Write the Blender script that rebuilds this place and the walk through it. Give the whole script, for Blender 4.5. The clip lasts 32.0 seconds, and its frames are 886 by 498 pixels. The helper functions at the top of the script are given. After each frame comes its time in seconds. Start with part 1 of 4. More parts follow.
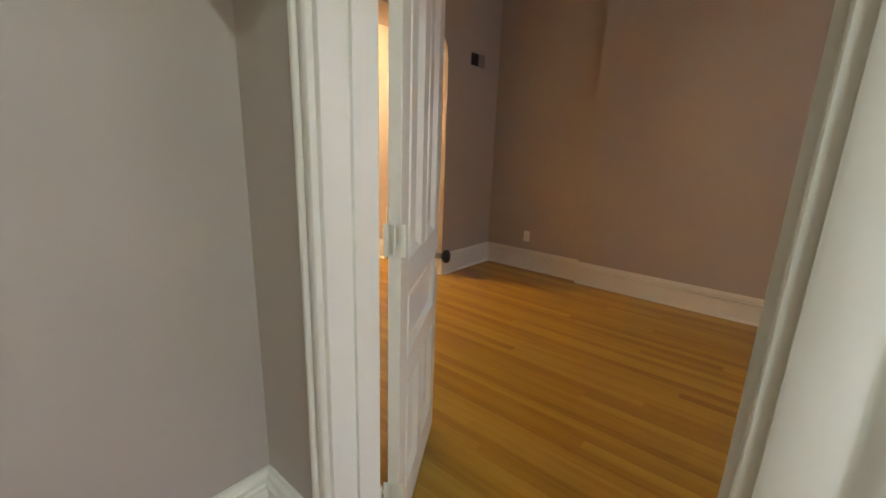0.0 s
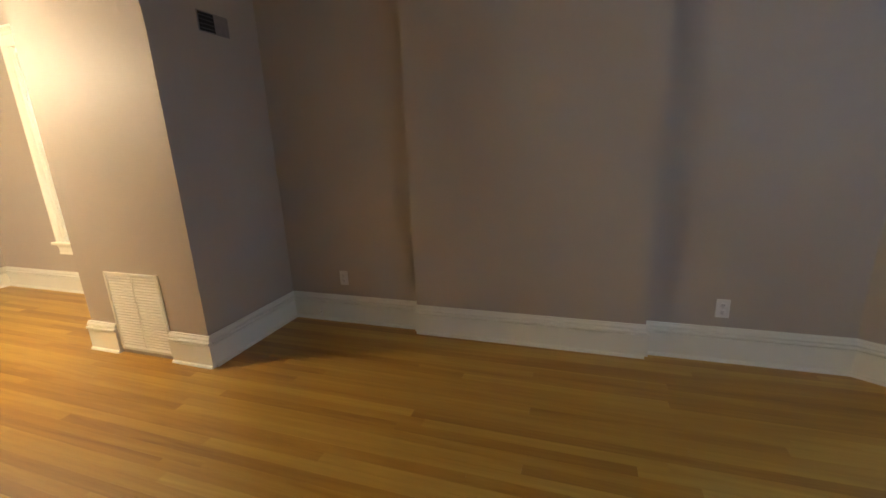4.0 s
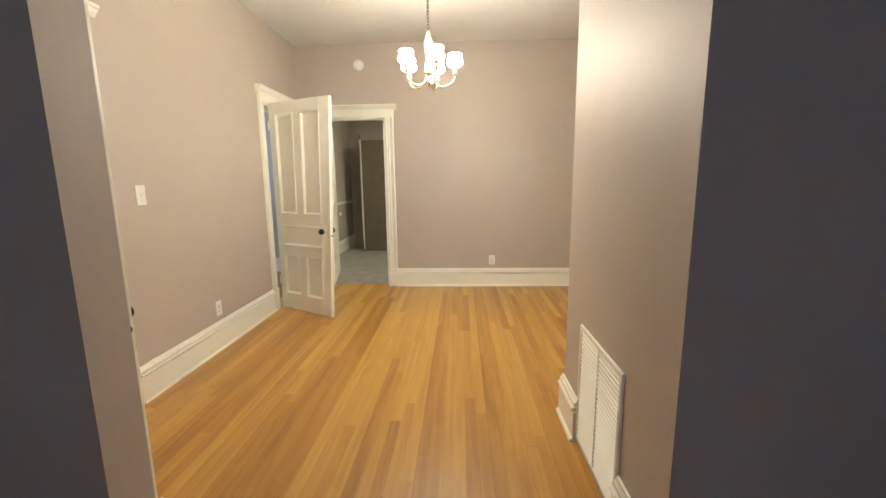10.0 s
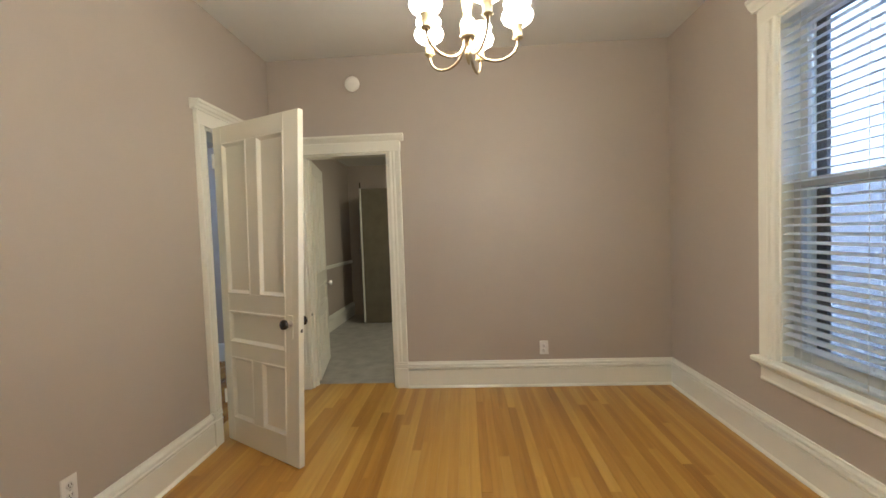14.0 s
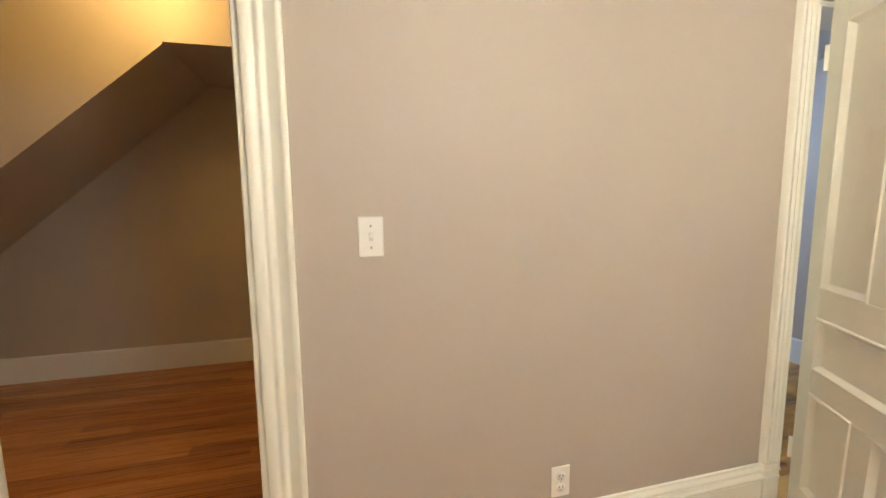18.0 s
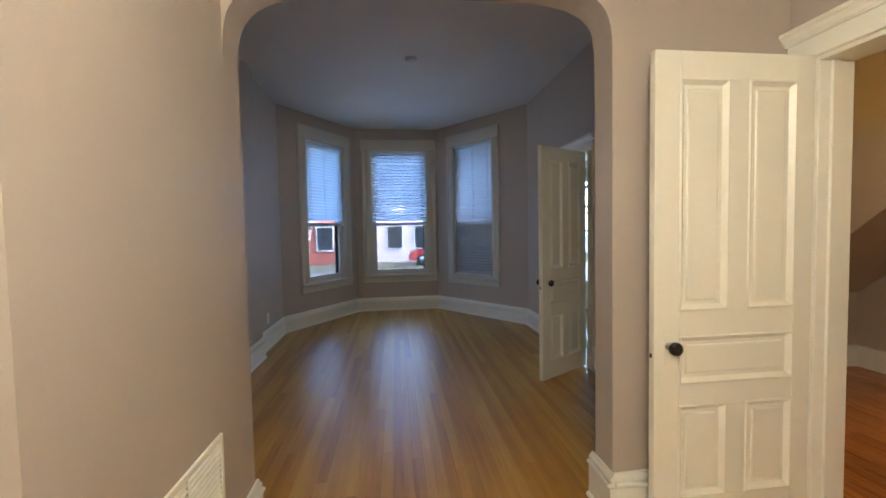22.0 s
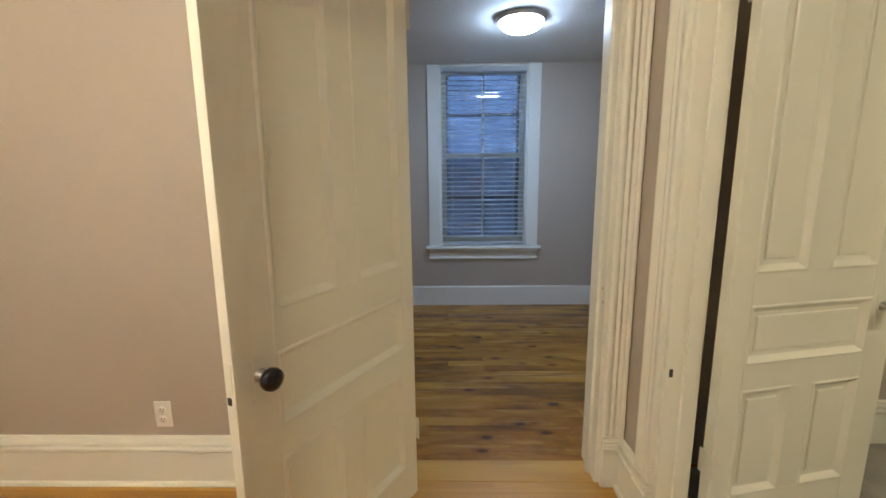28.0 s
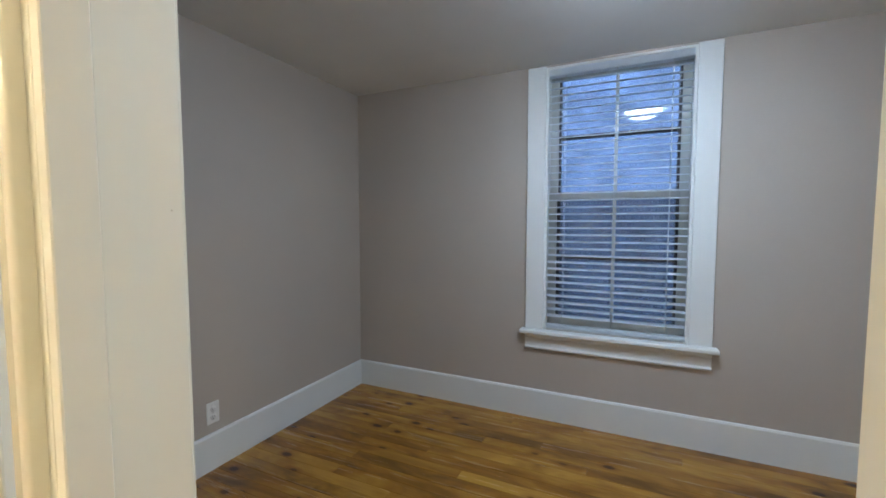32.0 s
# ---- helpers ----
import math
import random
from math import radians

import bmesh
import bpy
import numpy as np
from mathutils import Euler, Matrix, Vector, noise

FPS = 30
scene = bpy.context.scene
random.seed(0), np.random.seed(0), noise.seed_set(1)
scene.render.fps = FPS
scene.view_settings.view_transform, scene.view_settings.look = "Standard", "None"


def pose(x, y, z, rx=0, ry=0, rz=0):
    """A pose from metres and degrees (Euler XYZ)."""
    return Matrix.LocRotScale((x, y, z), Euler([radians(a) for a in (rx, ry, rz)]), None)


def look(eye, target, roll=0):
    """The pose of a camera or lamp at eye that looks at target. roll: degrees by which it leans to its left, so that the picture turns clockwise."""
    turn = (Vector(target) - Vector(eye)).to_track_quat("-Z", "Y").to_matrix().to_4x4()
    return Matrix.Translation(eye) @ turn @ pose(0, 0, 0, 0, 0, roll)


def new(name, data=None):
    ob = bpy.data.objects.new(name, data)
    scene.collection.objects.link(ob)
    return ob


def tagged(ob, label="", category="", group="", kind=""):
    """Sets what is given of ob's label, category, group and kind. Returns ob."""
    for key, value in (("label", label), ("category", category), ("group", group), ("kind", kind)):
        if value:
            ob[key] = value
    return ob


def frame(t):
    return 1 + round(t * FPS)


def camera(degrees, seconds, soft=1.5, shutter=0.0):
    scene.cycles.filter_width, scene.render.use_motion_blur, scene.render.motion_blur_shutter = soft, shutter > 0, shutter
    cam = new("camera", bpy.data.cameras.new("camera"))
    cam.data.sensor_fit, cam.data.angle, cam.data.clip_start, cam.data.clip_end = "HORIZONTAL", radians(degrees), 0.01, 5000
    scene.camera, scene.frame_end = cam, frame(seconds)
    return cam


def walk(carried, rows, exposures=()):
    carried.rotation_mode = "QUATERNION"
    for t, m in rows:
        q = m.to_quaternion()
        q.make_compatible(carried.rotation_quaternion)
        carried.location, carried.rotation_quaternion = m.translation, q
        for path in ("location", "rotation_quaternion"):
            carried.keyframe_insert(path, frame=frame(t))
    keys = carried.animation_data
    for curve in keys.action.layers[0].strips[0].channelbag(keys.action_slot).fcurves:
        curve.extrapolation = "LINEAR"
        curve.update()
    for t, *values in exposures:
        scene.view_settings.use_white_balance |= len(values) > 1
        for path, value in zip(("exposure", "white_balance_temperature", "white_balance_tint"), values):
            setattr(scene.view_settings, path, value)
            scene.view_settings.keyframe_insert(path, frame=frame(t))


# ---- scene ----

# ---------------------------------------------------------------- camera
cam = camera(94.3, 32.0, soft=1.6)
PATH = [
    (0, (0.290, 0.437, 1.289), (1.787, 1.672, 0.805), 2.0),
    (0.5, (0.479, 0.520, 1.291), (2.099, 1.595, 0.823), 1.3),
    (1, (0.612, 0.623, 1.288), (2.313, 1.566, 0.822), 0.4),
    (1.5, (0.763, 0.741, 1.291), (2.609, 1.353, 0.824), -0.8),
    (2, (0.889, 0.785, 1.285), (2.802, 1.096, 0.793), -1.0),
    (2.5, (1.078, 0.794, 1.277), (3.019, 0.961, 0.826), -1.1),
    (4.5, (1.751, 0.817, 1.367), (3.438, 1.791, 0.909), -1.4),
    (5, (1.842, 0.763, 1.34), (3.294, 2.083, 0.951), 0.9),
    (5.5, (1.978, 0.802, 1.296), (3.265, 2.287, 0.924), 0.2),
    (6, (2.13, 0.908, 1.324), (3.133, 2.595, 0.94), 0.3),
    (6.5, (2.26, 0.946, 1.318), (3.043, 2.753, 0.97), -0.6),
    (7, (2.455, 0.961, 1.33), (3.014, 2.847, 0.965), 0.1),
    (7.5, (2.561, 1.034, 1.317), (2.976, 2.959, 0.969), 0.5),
    (8, (2.637, 1.228, 1.317), (2.936, 3.176, 0.977), 0.2),
    (8.5, (2.746, 1.403, 1.317), (2.927, 3.368, 0.989), -0.2),
    (9, (2.862, 1.608, 1.302), (2.884, 3.581, 0.972), 0.0),
    (9.5, (2.917, 1.793, 1.287), (2.824, 3.762, 0.95), 0.3),
    (10, (2.876, 2.032, 1.271), (2.79, 4.002, 0.941), -0.7),
    (10.5, (2.877, 2.219, 1.252), (2.741, 4.185, 0.913), -1.0),
    (11, (2.887, 2.463, 1.27), (2.656, 4.419, 0.921), 0.0),
    (11.5, (2.848, 2.635, 1.246), (2.588, 4.592, 0.924), 0.0),
    (12, (2.769, 2.848, 1.248), (2.58, 4.823, 0.993), 0.4),
    (12.5, (2.705, 2.978, 1.283), (2.575, 4.972, 1.193), 0.8),
    (13, (2.659, 3.18, 1.291), (2.517, 5.175, 1.309), -1.1),
    (13.5, (2.644, 3.335, 1.297), (2.539, 5.332, 1.286), -2.1),
    (15.5, (2.61, 3.981, 1.276), (2.146, 5.907, 1.001), -0.9),
    (16, (2.615, 4.104, 1.264), (1.851, 5.931, 0.99), -0.7),
    (16.5, (2.519, 4.203, 1.263), (1.448, 5.873, 1.005), -0.7),
    (17, (2.382, 4.272, 1.292), (0.994, 5.689, 1.042), -0.7),
    (17.5, (2.28, 4.274, 1.287), (0.588, 5.317, 1.064), -0.9),
    (18, (2.207, 4.29, 1.309), (0.285, 4.786, 1.072), -0.7),
    (18.5, (2.151, 4.337, 1.327), (0.173, 4.179, 1.08), -1.9),
    (19, (2.175, 4.294, 1.322), (0.352, 3.5, 1.103), -2.4),
    (19.5, (2.298, 4.193, 1.307), (0.802, 2.877, 1.136), -1.9),
    (20, (2.5, 4.244, 1.314), (1.495, 2.52, 1.177), -1.8),
    (20.5, (2.63, 4.362, 1.328), (2.112, 2.434, 1.215), -1.0),
    (21, (2.664, 4.574, 1.324), (2.472, 2.586, 1.217), -0.1),
    (21.5, (2.694, 4.73, 1.331), (2.556, 2.737, 1.241), -0.3),
    (22, (2.792, 4.914, 1.319), (2.566, 2.929, 1.227), -1.1),
    (22.5, (2.84, 5.087, 1.325), (2.613, 3.103, 1.214), -0.9),
    (23, (2.872, 5.304, 1.312), (2.653, 3.321, 1.166), -0.8),
    (23.5, (2.94, 5.478, 1.34), (2.606, 3.511, 1.202), -1.4),
    (24, (3.028, 5.635, 1.333), (2.513, 3.711, 1.155), -2.0),
    (24.5, (3.053, 5.74, 1.338), (2.374, 3.87, 1.133), -1.5),
    (25, (2.984, 5.829, 1.327), (2.081, 4.058, 1.11), -0.9),
    (25.5, (2.929, 5.904, 1.327), (1.738, 4.312, 1.112), -1.1),
    (26, (2.852, 5.928, 1.333), (1.339, 4.639, 1.114), -1.6),
    (26.5, (2.783, 5.959, 1.317), (1.011, 5.061, 1.087), -2.0),
    (28.5, (2.355, 6.307, 1.262), (0.399, 6.384, 0.85), 0.0),
    (29, (2.102, 6.37, 1.245), (0.173, 6.469, 0.723), -0.0),
    (29.5, (1.919, 6.449, 1.233), (0.044, 6.497, 0.538), -0.5),
    (30, (1.74, 6.552, 1.219), (-0.065, 6.396, 0.372), -0.6),
    (30.5, (1.586, 6.574, 1.216), (-0.243, 6.297, 0.455), -0.1),
    (31, (1.434, 6.572, 1.25), (-0.449, 6.18, 0.7), -0.1),
    (31.5, (1.329, 6.607, 1.251), (-0.549, 5.995, 0.937), -0.0),
    (32, (1.24, 6.658, 1.298), (-0.568, 5.811, 1.172), 0.0),
]
EXPOSURES = [
    (0.0, 5.6, 8000, 24),
    (1.0, 5.7, 9300, 33),
    (2.0, 5.62, 10000, 31),
    (2.5, 5.62, 8600, 24),
    (4.5, 5.27, 5900, 10),
    (6.0, 5.28, 5650, 10),
    (8.0, 5.27, 5500, 10),
    (9.0, 5.22, 5100, 10),
    (11.0, 4.75, 5050, 10),
    (12.0, 4.52, 5000, 10),
    (13.0, 4.12, 4900, 10),
    (16.0, 4.7, 5100, 10),
    (17.0, 4.7, 4950, 10),
    (18.0, 4.95, 5000, 10),
    (19.0, 4.5, 5150, 10),
    (20.0, 5.0, 5000, 10),
    (22.0, 4.9, 5150, 10),
    (24.0, 4.6, 5200, 10),
    (26.5, 4.68, 5350, 10),
    (29.0, 4.6, 5450, 10),
    (30.0, 4.8, 5450, 10),
    (31.0, 4.9, 5450, 10),
    (32.0, 5.2, 5700, 10),
]
walk(cam, [(t, look(eye, target, roll)) for t, eye, target, roll in PATH], EXPOSURES)

# ---------------------------------------------------------------- light
world = bpy.data.worlds.new("sky")
scene.world = world
world.use_nodes = True
wn = world.node_tree.nodes
sky = wn.new("ShaderNodeTexSky")
sky.sky_type = "NISHITA"
sky.sun_disc = False
sky.sun_elevation = radians(38)
sky.sun_rotation = radians(-80)
sky.dust_density = 2.5
wn["Background"].inputs["Strength"].default_value = 0.12
world.node_tree.links.new(sky.outputs[0], wn["Background"].inputs["Color"])

sun_data = bpy.data.lights.new("sun", "SUN")
sun_data.energy, sun_data.angle, sun_data.color = 0.7, radians(10), (1.0, 0.90, 0.80)
sun = new("sun", sun_data)
sun.matrix_world = look((-22, 4, 17.3), (0, 0, 0))

# daylight of the sky standing in the bay openings
def sky_lamp(name, x, y, z, aim, width, height, watts, colour=(0.73, 0.80, 0.98)):
    d = bpy.data.lights.new(name, "AREA")
    d.shape, d.size, d.size_y, d.energy, d.color = "RECTANGLE", width, height, watts, colour
    d.spread = radians(140)
    ob = new(name, d)
    ob.matrix_world = look((x, y, z), aim)
    return ob


sky_lamp("sky_lamp_bay_centre", 2.72, -1.915, 1.35, (2.72, 2.0, 1.35), 0.88, 1.45, 0.115)
sky_lamp("sky_lamp_bay_right", 3.762, -1.366, 1.35, (2.922, -0.826, 1.35), 0.76, 1.45, 0.065)
sky_lamp("sky_lamp_bay_left", 1.663, -1.292, 1.95, (2.460, -0.687, 1.95), 0.76, 1.2, 0.014)
sky_lamp("sky_lamp_entrance", -0.06, -1.33, 1.25, (-0.06, 1.0, 1.25), 0.9, 1.5, 0.095, (0.74, 0.93, 1.0))

# the glow of the five chandelier bulbs
bulb_data = bpy.data.lights.new("chandelier_glow", "POINT")
bulb_data.energy, bulb_data.color, bulb_data.shadow_soft_size = 3.9, (1.0, 0.76, 0.45), 0.165
new("chandelier_glow", bulb_data).location = (2.665, 4.995, 2.07)

# ---------------------------------------------------------------- materials
def material(name):
    m = bpy.data.materials.new(name)
    m.use_nodes = True
    nt = m.node_tree
    return m, nt, nt.nodes["Principled BSDF"]


def coords(nt, scale=(1, 1, 1), rot=(0, 0, 0), space="Object"):
    tc, mp = nt.nodes.new("ShaderNodeTexCoord"), nt.nodes.new("ShaderNodeMapping")
    mp.inputs["Scale"].default_value, mp.inputs["Rotation"].default_value = scale, rot
    nt.links.new(tc.outputs[space], mp.inputs["Vector"])
    return mp.outputs["Vector"]


def noise_tex(nt, vec, scale, detail=4.0, rough=0.55, distort=0.0):
    n = nt.nodes.new("ShaderNodeTexNoise")
    n.inputs["Scale"].default_value, n.inputs["Detail"].default_value = scale, detail
    n.inputs["Roughness"].default_value, n.inputs["Distortion"].default_value = rough, distort
    nt.links.new(vec, n.inputs["Vector"])
    return n.outputs["Fac"]


def ramp(nt, fac, stops):
    r = nt.nodes.new("ShaderNodeValToRGB")
    while len(r.color_ramp.elements) < len(stops):
        r.color_ramp.elements.new(0.5)
    for e, (pos, col) in zip(r.color_ramp.elements, stops):
        e.position = pos
        e.color = (*col, 1) if len(col) == 3 else col
    nt.links.new(fac, r.inputs["Fac"])
    return r.outputs["Color"]


def mixc(nt, fac, a, b, blend="MIX"):
    m = nt.nodes.new("ShaderNodeMix")
    m.data_type, m.blend_type = "RGBA", blend
    for sock, v in ((m.inputs[0], fac), (m.inputs[6], a), (m.inputs[7], b)):
        if isinstance(v, (int, float)):
            sock.default_value = v
        elif isinstance(v, tuple):
            sock.default_value = (*v, 1)
        else:
            nt.links.new(v, sock)
    return m.outputs[2]


def maths(nt, op, a, b=None):
    m = nt.nodes.new("ShaderNodeMath")
    m.operation = op
    for sock, v in zip(m.inputs, (a, b)):
        if v is None:
            continue
        if isinstance(v, (int, float)):
            sock.default_value = v
        else:
            nt.links.new(v, sock)
    return m.outputs[0]


def bump(nt, bsdf, height, strength, dist):
    b = nt.nodes.new("ShaderNodeBump")
    b.inputs["Strength"].default_value, b.inputs["Distance"].default_value = strength, dist
    nt.links.new(height, b.inputs["Height"])
    nt.links.new(b.outputs[0], bsdf.inputs["Normal"])


def paint(name, colour, rough=0.45, mottling=0.06, roller=0.12):
    """Rolled wall paint: faint large mottling, fine roller stipple."""
    m, nt, b = material(name)
    v = coords(nt)
    big = noise_tex(nt, v, 1.7, 5)
    fine = noise_tex(nt, v, 260, 2)
    dark = tuple(c * (1 - mottling) for c in colour)
    lite = tuple(min(1, c * (1 + mottling)) for c in colour)
    nt.links.new(ramp(nt, big, [(0.3, dark), (0.7, lite)]), b.inputs["Base Color"])
    nt.links.new(maths(nt, "ADD", maths(nt, "MULTIPLY", big, 0.12), rough - 0.06), b.inputs["Roughness"])
    bump(nt, b, maths(nt, "ADD", fine, maths(nt, "MULTIPLY", noise_tex(nt, v, 14, 3), 1.5)), roller, 0.002)
    return m


def trim_paint(name, colour, rough=0.34, wear=0.03):
    """Smooth brushed enamel, faintly yellowed in places."""
    m, nt, b = material(name)
    v = coords(nt)
    cloud = noise_tex(nt, v, 2.2, 3)
    col = ramp(nt, cloud, [(0.3, tuple(c * k for c, k in zip(colour, (1 - wear, 1 - wear, 1 - 1.6 * wear)))), (0.7, colour)])
    nicks = ramp(nt, noise_tex(nt, v, 38, 2, 0.5), [(0.165, (0.50, 0.44, 0.36)), (0.185, (1, 1, 1))])
    nt.links.new(mixc(nt, 0.7, col, nicks, "MULTIPLY"), b.inputs["Base Color"])
    b.inputs["Roughness"].default_value = rough
    bump(nt, b, noise_tex(nt, coords(nt, (30, 30, 6)), 1.0, 2), 0.03, 0.002)
    return m


def wood_floor(name, dark, mid, lite, rough=0.24, knots=0.0, spread=0.5, axis_scale=(26, 1.1, 26), streak=0.35):
    """Varnished boards: grain along local Y, each board its own tone by Object Info's Random."""
    m, nt, b = material(name)
    info = nt.nodes.new("ShaderNodeObjectInfo")
    tc = nt.nodes.new("ShaderNodeTexCoord")
    shift = nt.nodes.new("ShaderNodeVectorMath")
    shift.operation = "MULTIPLY_ADD"
    comb = nt.nodes.new("ShaderNodeCombineXYZ")
    for i in range(3):
        nt.links.new(info.outputs["Random"], comb.inputs[i])
    nt.links.new(comb.outputs[0], shift.inputs[0])
    shift.inputs[1].default_value = (13.7, 41.3, 7.9)
    nt.links.new(tc.outputs["Object"], shift.inputs[2])
    mp = nt.nodes.new("ShaderNodeMapping")
    mp.inputs["Scale"].default_value = axis_scale
    nt.links.new(shift.outputs[0], mp.inputs["Vector"])
    grain = noise_tex(nt, mp.outputs[0], 1.0, 6, 0.62, 0.9)
    mp2 = nt.nodes.new("ShaderNodeMapping")
    mp2.inputs["Scale"].default_value = tuple(s * f for s, f in zip(axis_scale, (5, 2.2, 5)))
    nt.links.new(shift.outputs[0], mp2.inputs["Vector"])
    fine = noise_tex(nt, mp2.outputs[0], 1.0, 4, 0.7, 0.3)
    tone = maths(nt, "ADD", maths(nt, "MULTIPLY", info.outputs["Random"], spread), maths(nt, "MULTIPLY", grain, 1 - spread * 0.55))
    col = ramp(nt, tone, [(0.2, dark), (0.52, mid), (0.95, lite)])
    lines = ramp(nt, fine, [(0.3, (0.55, 0.5, 0.45)), (0.56, (1, 1, 1))])
    col = mixc(nt, streak, col, lines, "MULTIPLY")
    if knots:
        vor = nt.nodes.new("ShaderNodeTexVoronoi")
        vor.inputs["Scale"].default_value = 1.0
        mp3 = nt.nodes.new("ShaderNodeMapping")
        mp3.inputs["Scale"].default_value = (7.5, 4.2, 0.0)
        nt.links.new(shift.outputs[0], mp3.inputs["Vector"])
        nt.links.new(mp3.outputs[0], vor.inputs["Vector"])
        ragged = maths(nt, "ADD", vor.outputs["Distance"], maths(nt, "MULTIPLY", maths(nt, "SUBTRACT", grain, 0.5), 0.22))
        spot = ramp(nt, ragged, [(0.05, (0.09, 0.05, 0.03)), (0.11, (0.22, 0.14, 0.08)), (0.15, (0.75, 0.68, 0.6)), (0.30, (1, 1, 1))])
        col = mixc(nt, knots, col, spot, "MULTIPLY")
    blot = ramp(nt, noise_tex(nt, coords(nt, (1, 0.5, 1), space="Generated"), 2.3, 3), [(0.2, (0.82, 0.78, 0.74)), (0.6, (1, 1, 1))])
    if knots:
        mp4 = nt.nodes.new("ShaderNodeMapping")
        mp4.inputs["Scale"].default_value = (4, 1.5, 0)
        nt.links.new(shift.outputs[0], mp4.inputs["Vector"])
        blot = ramp(nt, noise_tex(nt, mp4.outputs[0], 1.0, 4, 0.6, 0.6), [(0.34, (0.22, 0.15, 0.09)), (0.48, (0.66, 0.56, 0.44)), (0.60, (1, 1, 1))])
    nt.links.new(mixc(nt, 0.8 if knots else 0.5, col, blot, "MULTIPLY"), b.inputs["Base Color"])
    nt.links.new(maths(nt, "ADD", maths(nt, "MULTIPLY", fine, 0.12), rough), b.inputs["Roughness"])
    b.inputs["Coat Weight"].default_value = 0.2
    b.inputs["Coat Roughness"].default_value = 0.31
    bump(nt, b, fine, 0.1, 0.0015)
    return m


def plain(name, colour, rough=0.4, metal=0.0, var=0.12, scale=40):
    m, nt, b = material(name)
    n = noise_tex(nt, coords(nt), scale, 4)
    nt.links.new(ramp(nt, n, [(0.25, tuple(c * (1 - var) for c in colour)), (0.75, tuple(min(1, c * (1 + var)) for c in colour))]), b.inputs["Base Color"])
    b.inputs["Metallic"].default_value = metal
    nt.links.new(maths(nt, "ADD", maths(nt, "MULTIPLY", n, 0.15), max(0.02, rough - 0.07)), b.inputs["Roughness"])
    return m


def glow(name, colour, strength):
    m, nt, b = material(name)
    b.inputs["Base Color"].default_value = (0.9, 0.88, 0.84, 1)
    b.inputs["Emission Color"].default_value = (*colour, 1)
    b.inputs["Emission Strength"].default_value = strength
    b.inputs["Roughness"].default_value = 0.2
    return m


def pane_glass(name, tint=(1, 1, 1), rough=0.0):
    m, nt, b = material(name)
    b.inputs["Base Color"].default_value = (*tint, 1)
    b.inputs["Transmission Weight"].default_value = 1
    b.inputs["Roughness"].default_value = rough
    b.inputs["IOR"].default_value = 1.45
    return m


PAINT = paint("greige_wall_paint", (0.478, 0.421, 0.358), 0.54, 0.03)
CEILING = paint("white_ceiling_paint", (0.72, 0.715, 0.69), 0.65, 0.04)
TRIM = trim_paint("cream_trim_enamel", (0.86, 0.852, 0.76), 0.30)
DOORP = trim_paint("cream_door_enamel", (0.83, 0.818, 0.715), 0.30)
# darker version of the cream trim colour, for the three bay windows
BAY_TRIM = trim_paint("darker_cream_enamel", (0.60, 0.585, 0.52), 0.34)
WHITE_TRIM = trim_paint("white_window_enamel", (0.78, 0.79, 0.77), 0.32)
OAK = wood_floor("honey_oak_strip", (0.245, 0.102, 0.011), (0.435, 0.228, 0.029), (0.62, 0.39, 0.074), 0.30, spread=0.38, axis_scale=(12, 0.8, 12), streak=0.16)
FIR = wood_floor("red_fir_board", (0.20, 0.062, 0.010), (0.40, 0.145, 0.024), (0.56, 0.25, 0.055), 0.22, spread=0.5)
PINE = wood_floor("knotty_pine_board", (0.19, 0.079, 0.008), (0.43, 0.208, 0.023), (0.60, 0.34, 0.050), 0.20, knots=0.9, spread=0.34, axis_scale=(9, 0.7, 9), streak=0.22)
SUBFLOOR = plain("dark_joint", (0.07, 0.034, 0.012), 0.8)
VINYL = plain("grey_sheet_vinyl", (0.33, 0.32, 0.29), 0.4, var=0.28, scale=7)
BLACK = plain("black_knob_china", (0.012, 0.010, 0.010), 0.16)
PORCELAIN = plain("white_porcelain", (0.80, 0.78, 0.74), 0.15, var=0.03)
STEEL = plain("brushed_nickel", (0.50, 0.49, 0.46), 0.3, 1.0)
BRASS = plain("aged_brass", (0.42, 0.34, 0.21), 0.35, 1.0)
CHAIN = plain("dark_bronze_chain", (0.10, 0.085, 0.06), 0.35, 0.8)
CREAM_METAL = plain("yellowed_cream_enamel", (0.60, 0.50, 0.26), 0.35, 0.0)
PLASTIC = plain("white_plastic_plate", (0.82, 0.81, 0.77), 0.35, var=0.02)
SLOT = plain("dark_slot", (0.03, 0.028, 0.026), 0.6)
SLAT = plain("white_blind_slat", (0.76, 0.78, 0.77), 0.4, var=0.04)
_nt = SLAT.node_tree
_tr, _mx = _nt.nodes.new("ShaderNodeBsdfTranslucent"), _nt.nodes.new("ShaderNodeMixShader")
_tr.inputs["Color"].default_value = (0.86, 0.91, 0.97, 1)
_mx.inputs[0].default_value = 0.6
_nt.links.new(_nt.nodes["Principled BSDF"].outputs[0], _mx.inputs[1])
_nt.links.new(_tr.outputs[0], _mx.inputs[2])
_nt.links.new(_mx.outputs[0], _nt.nodes["Material Output"].inputs[0])
CORD = plain("white_blind_cord", (0.72, 0.72, 0.68), 0.8)
SASH_DARK = plain("dark_storm_sash", (0.06, 0.055, 0.05), 0.5)
SASH = trim_paint("painted_sash", (0.62, 0.62, 0.58), 0.35)
GLASS = pane_glass("window_pane", (0.97, 0.985, 0.98))
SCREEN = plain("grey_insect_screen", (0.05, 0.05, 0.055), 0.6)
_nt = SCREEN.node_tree
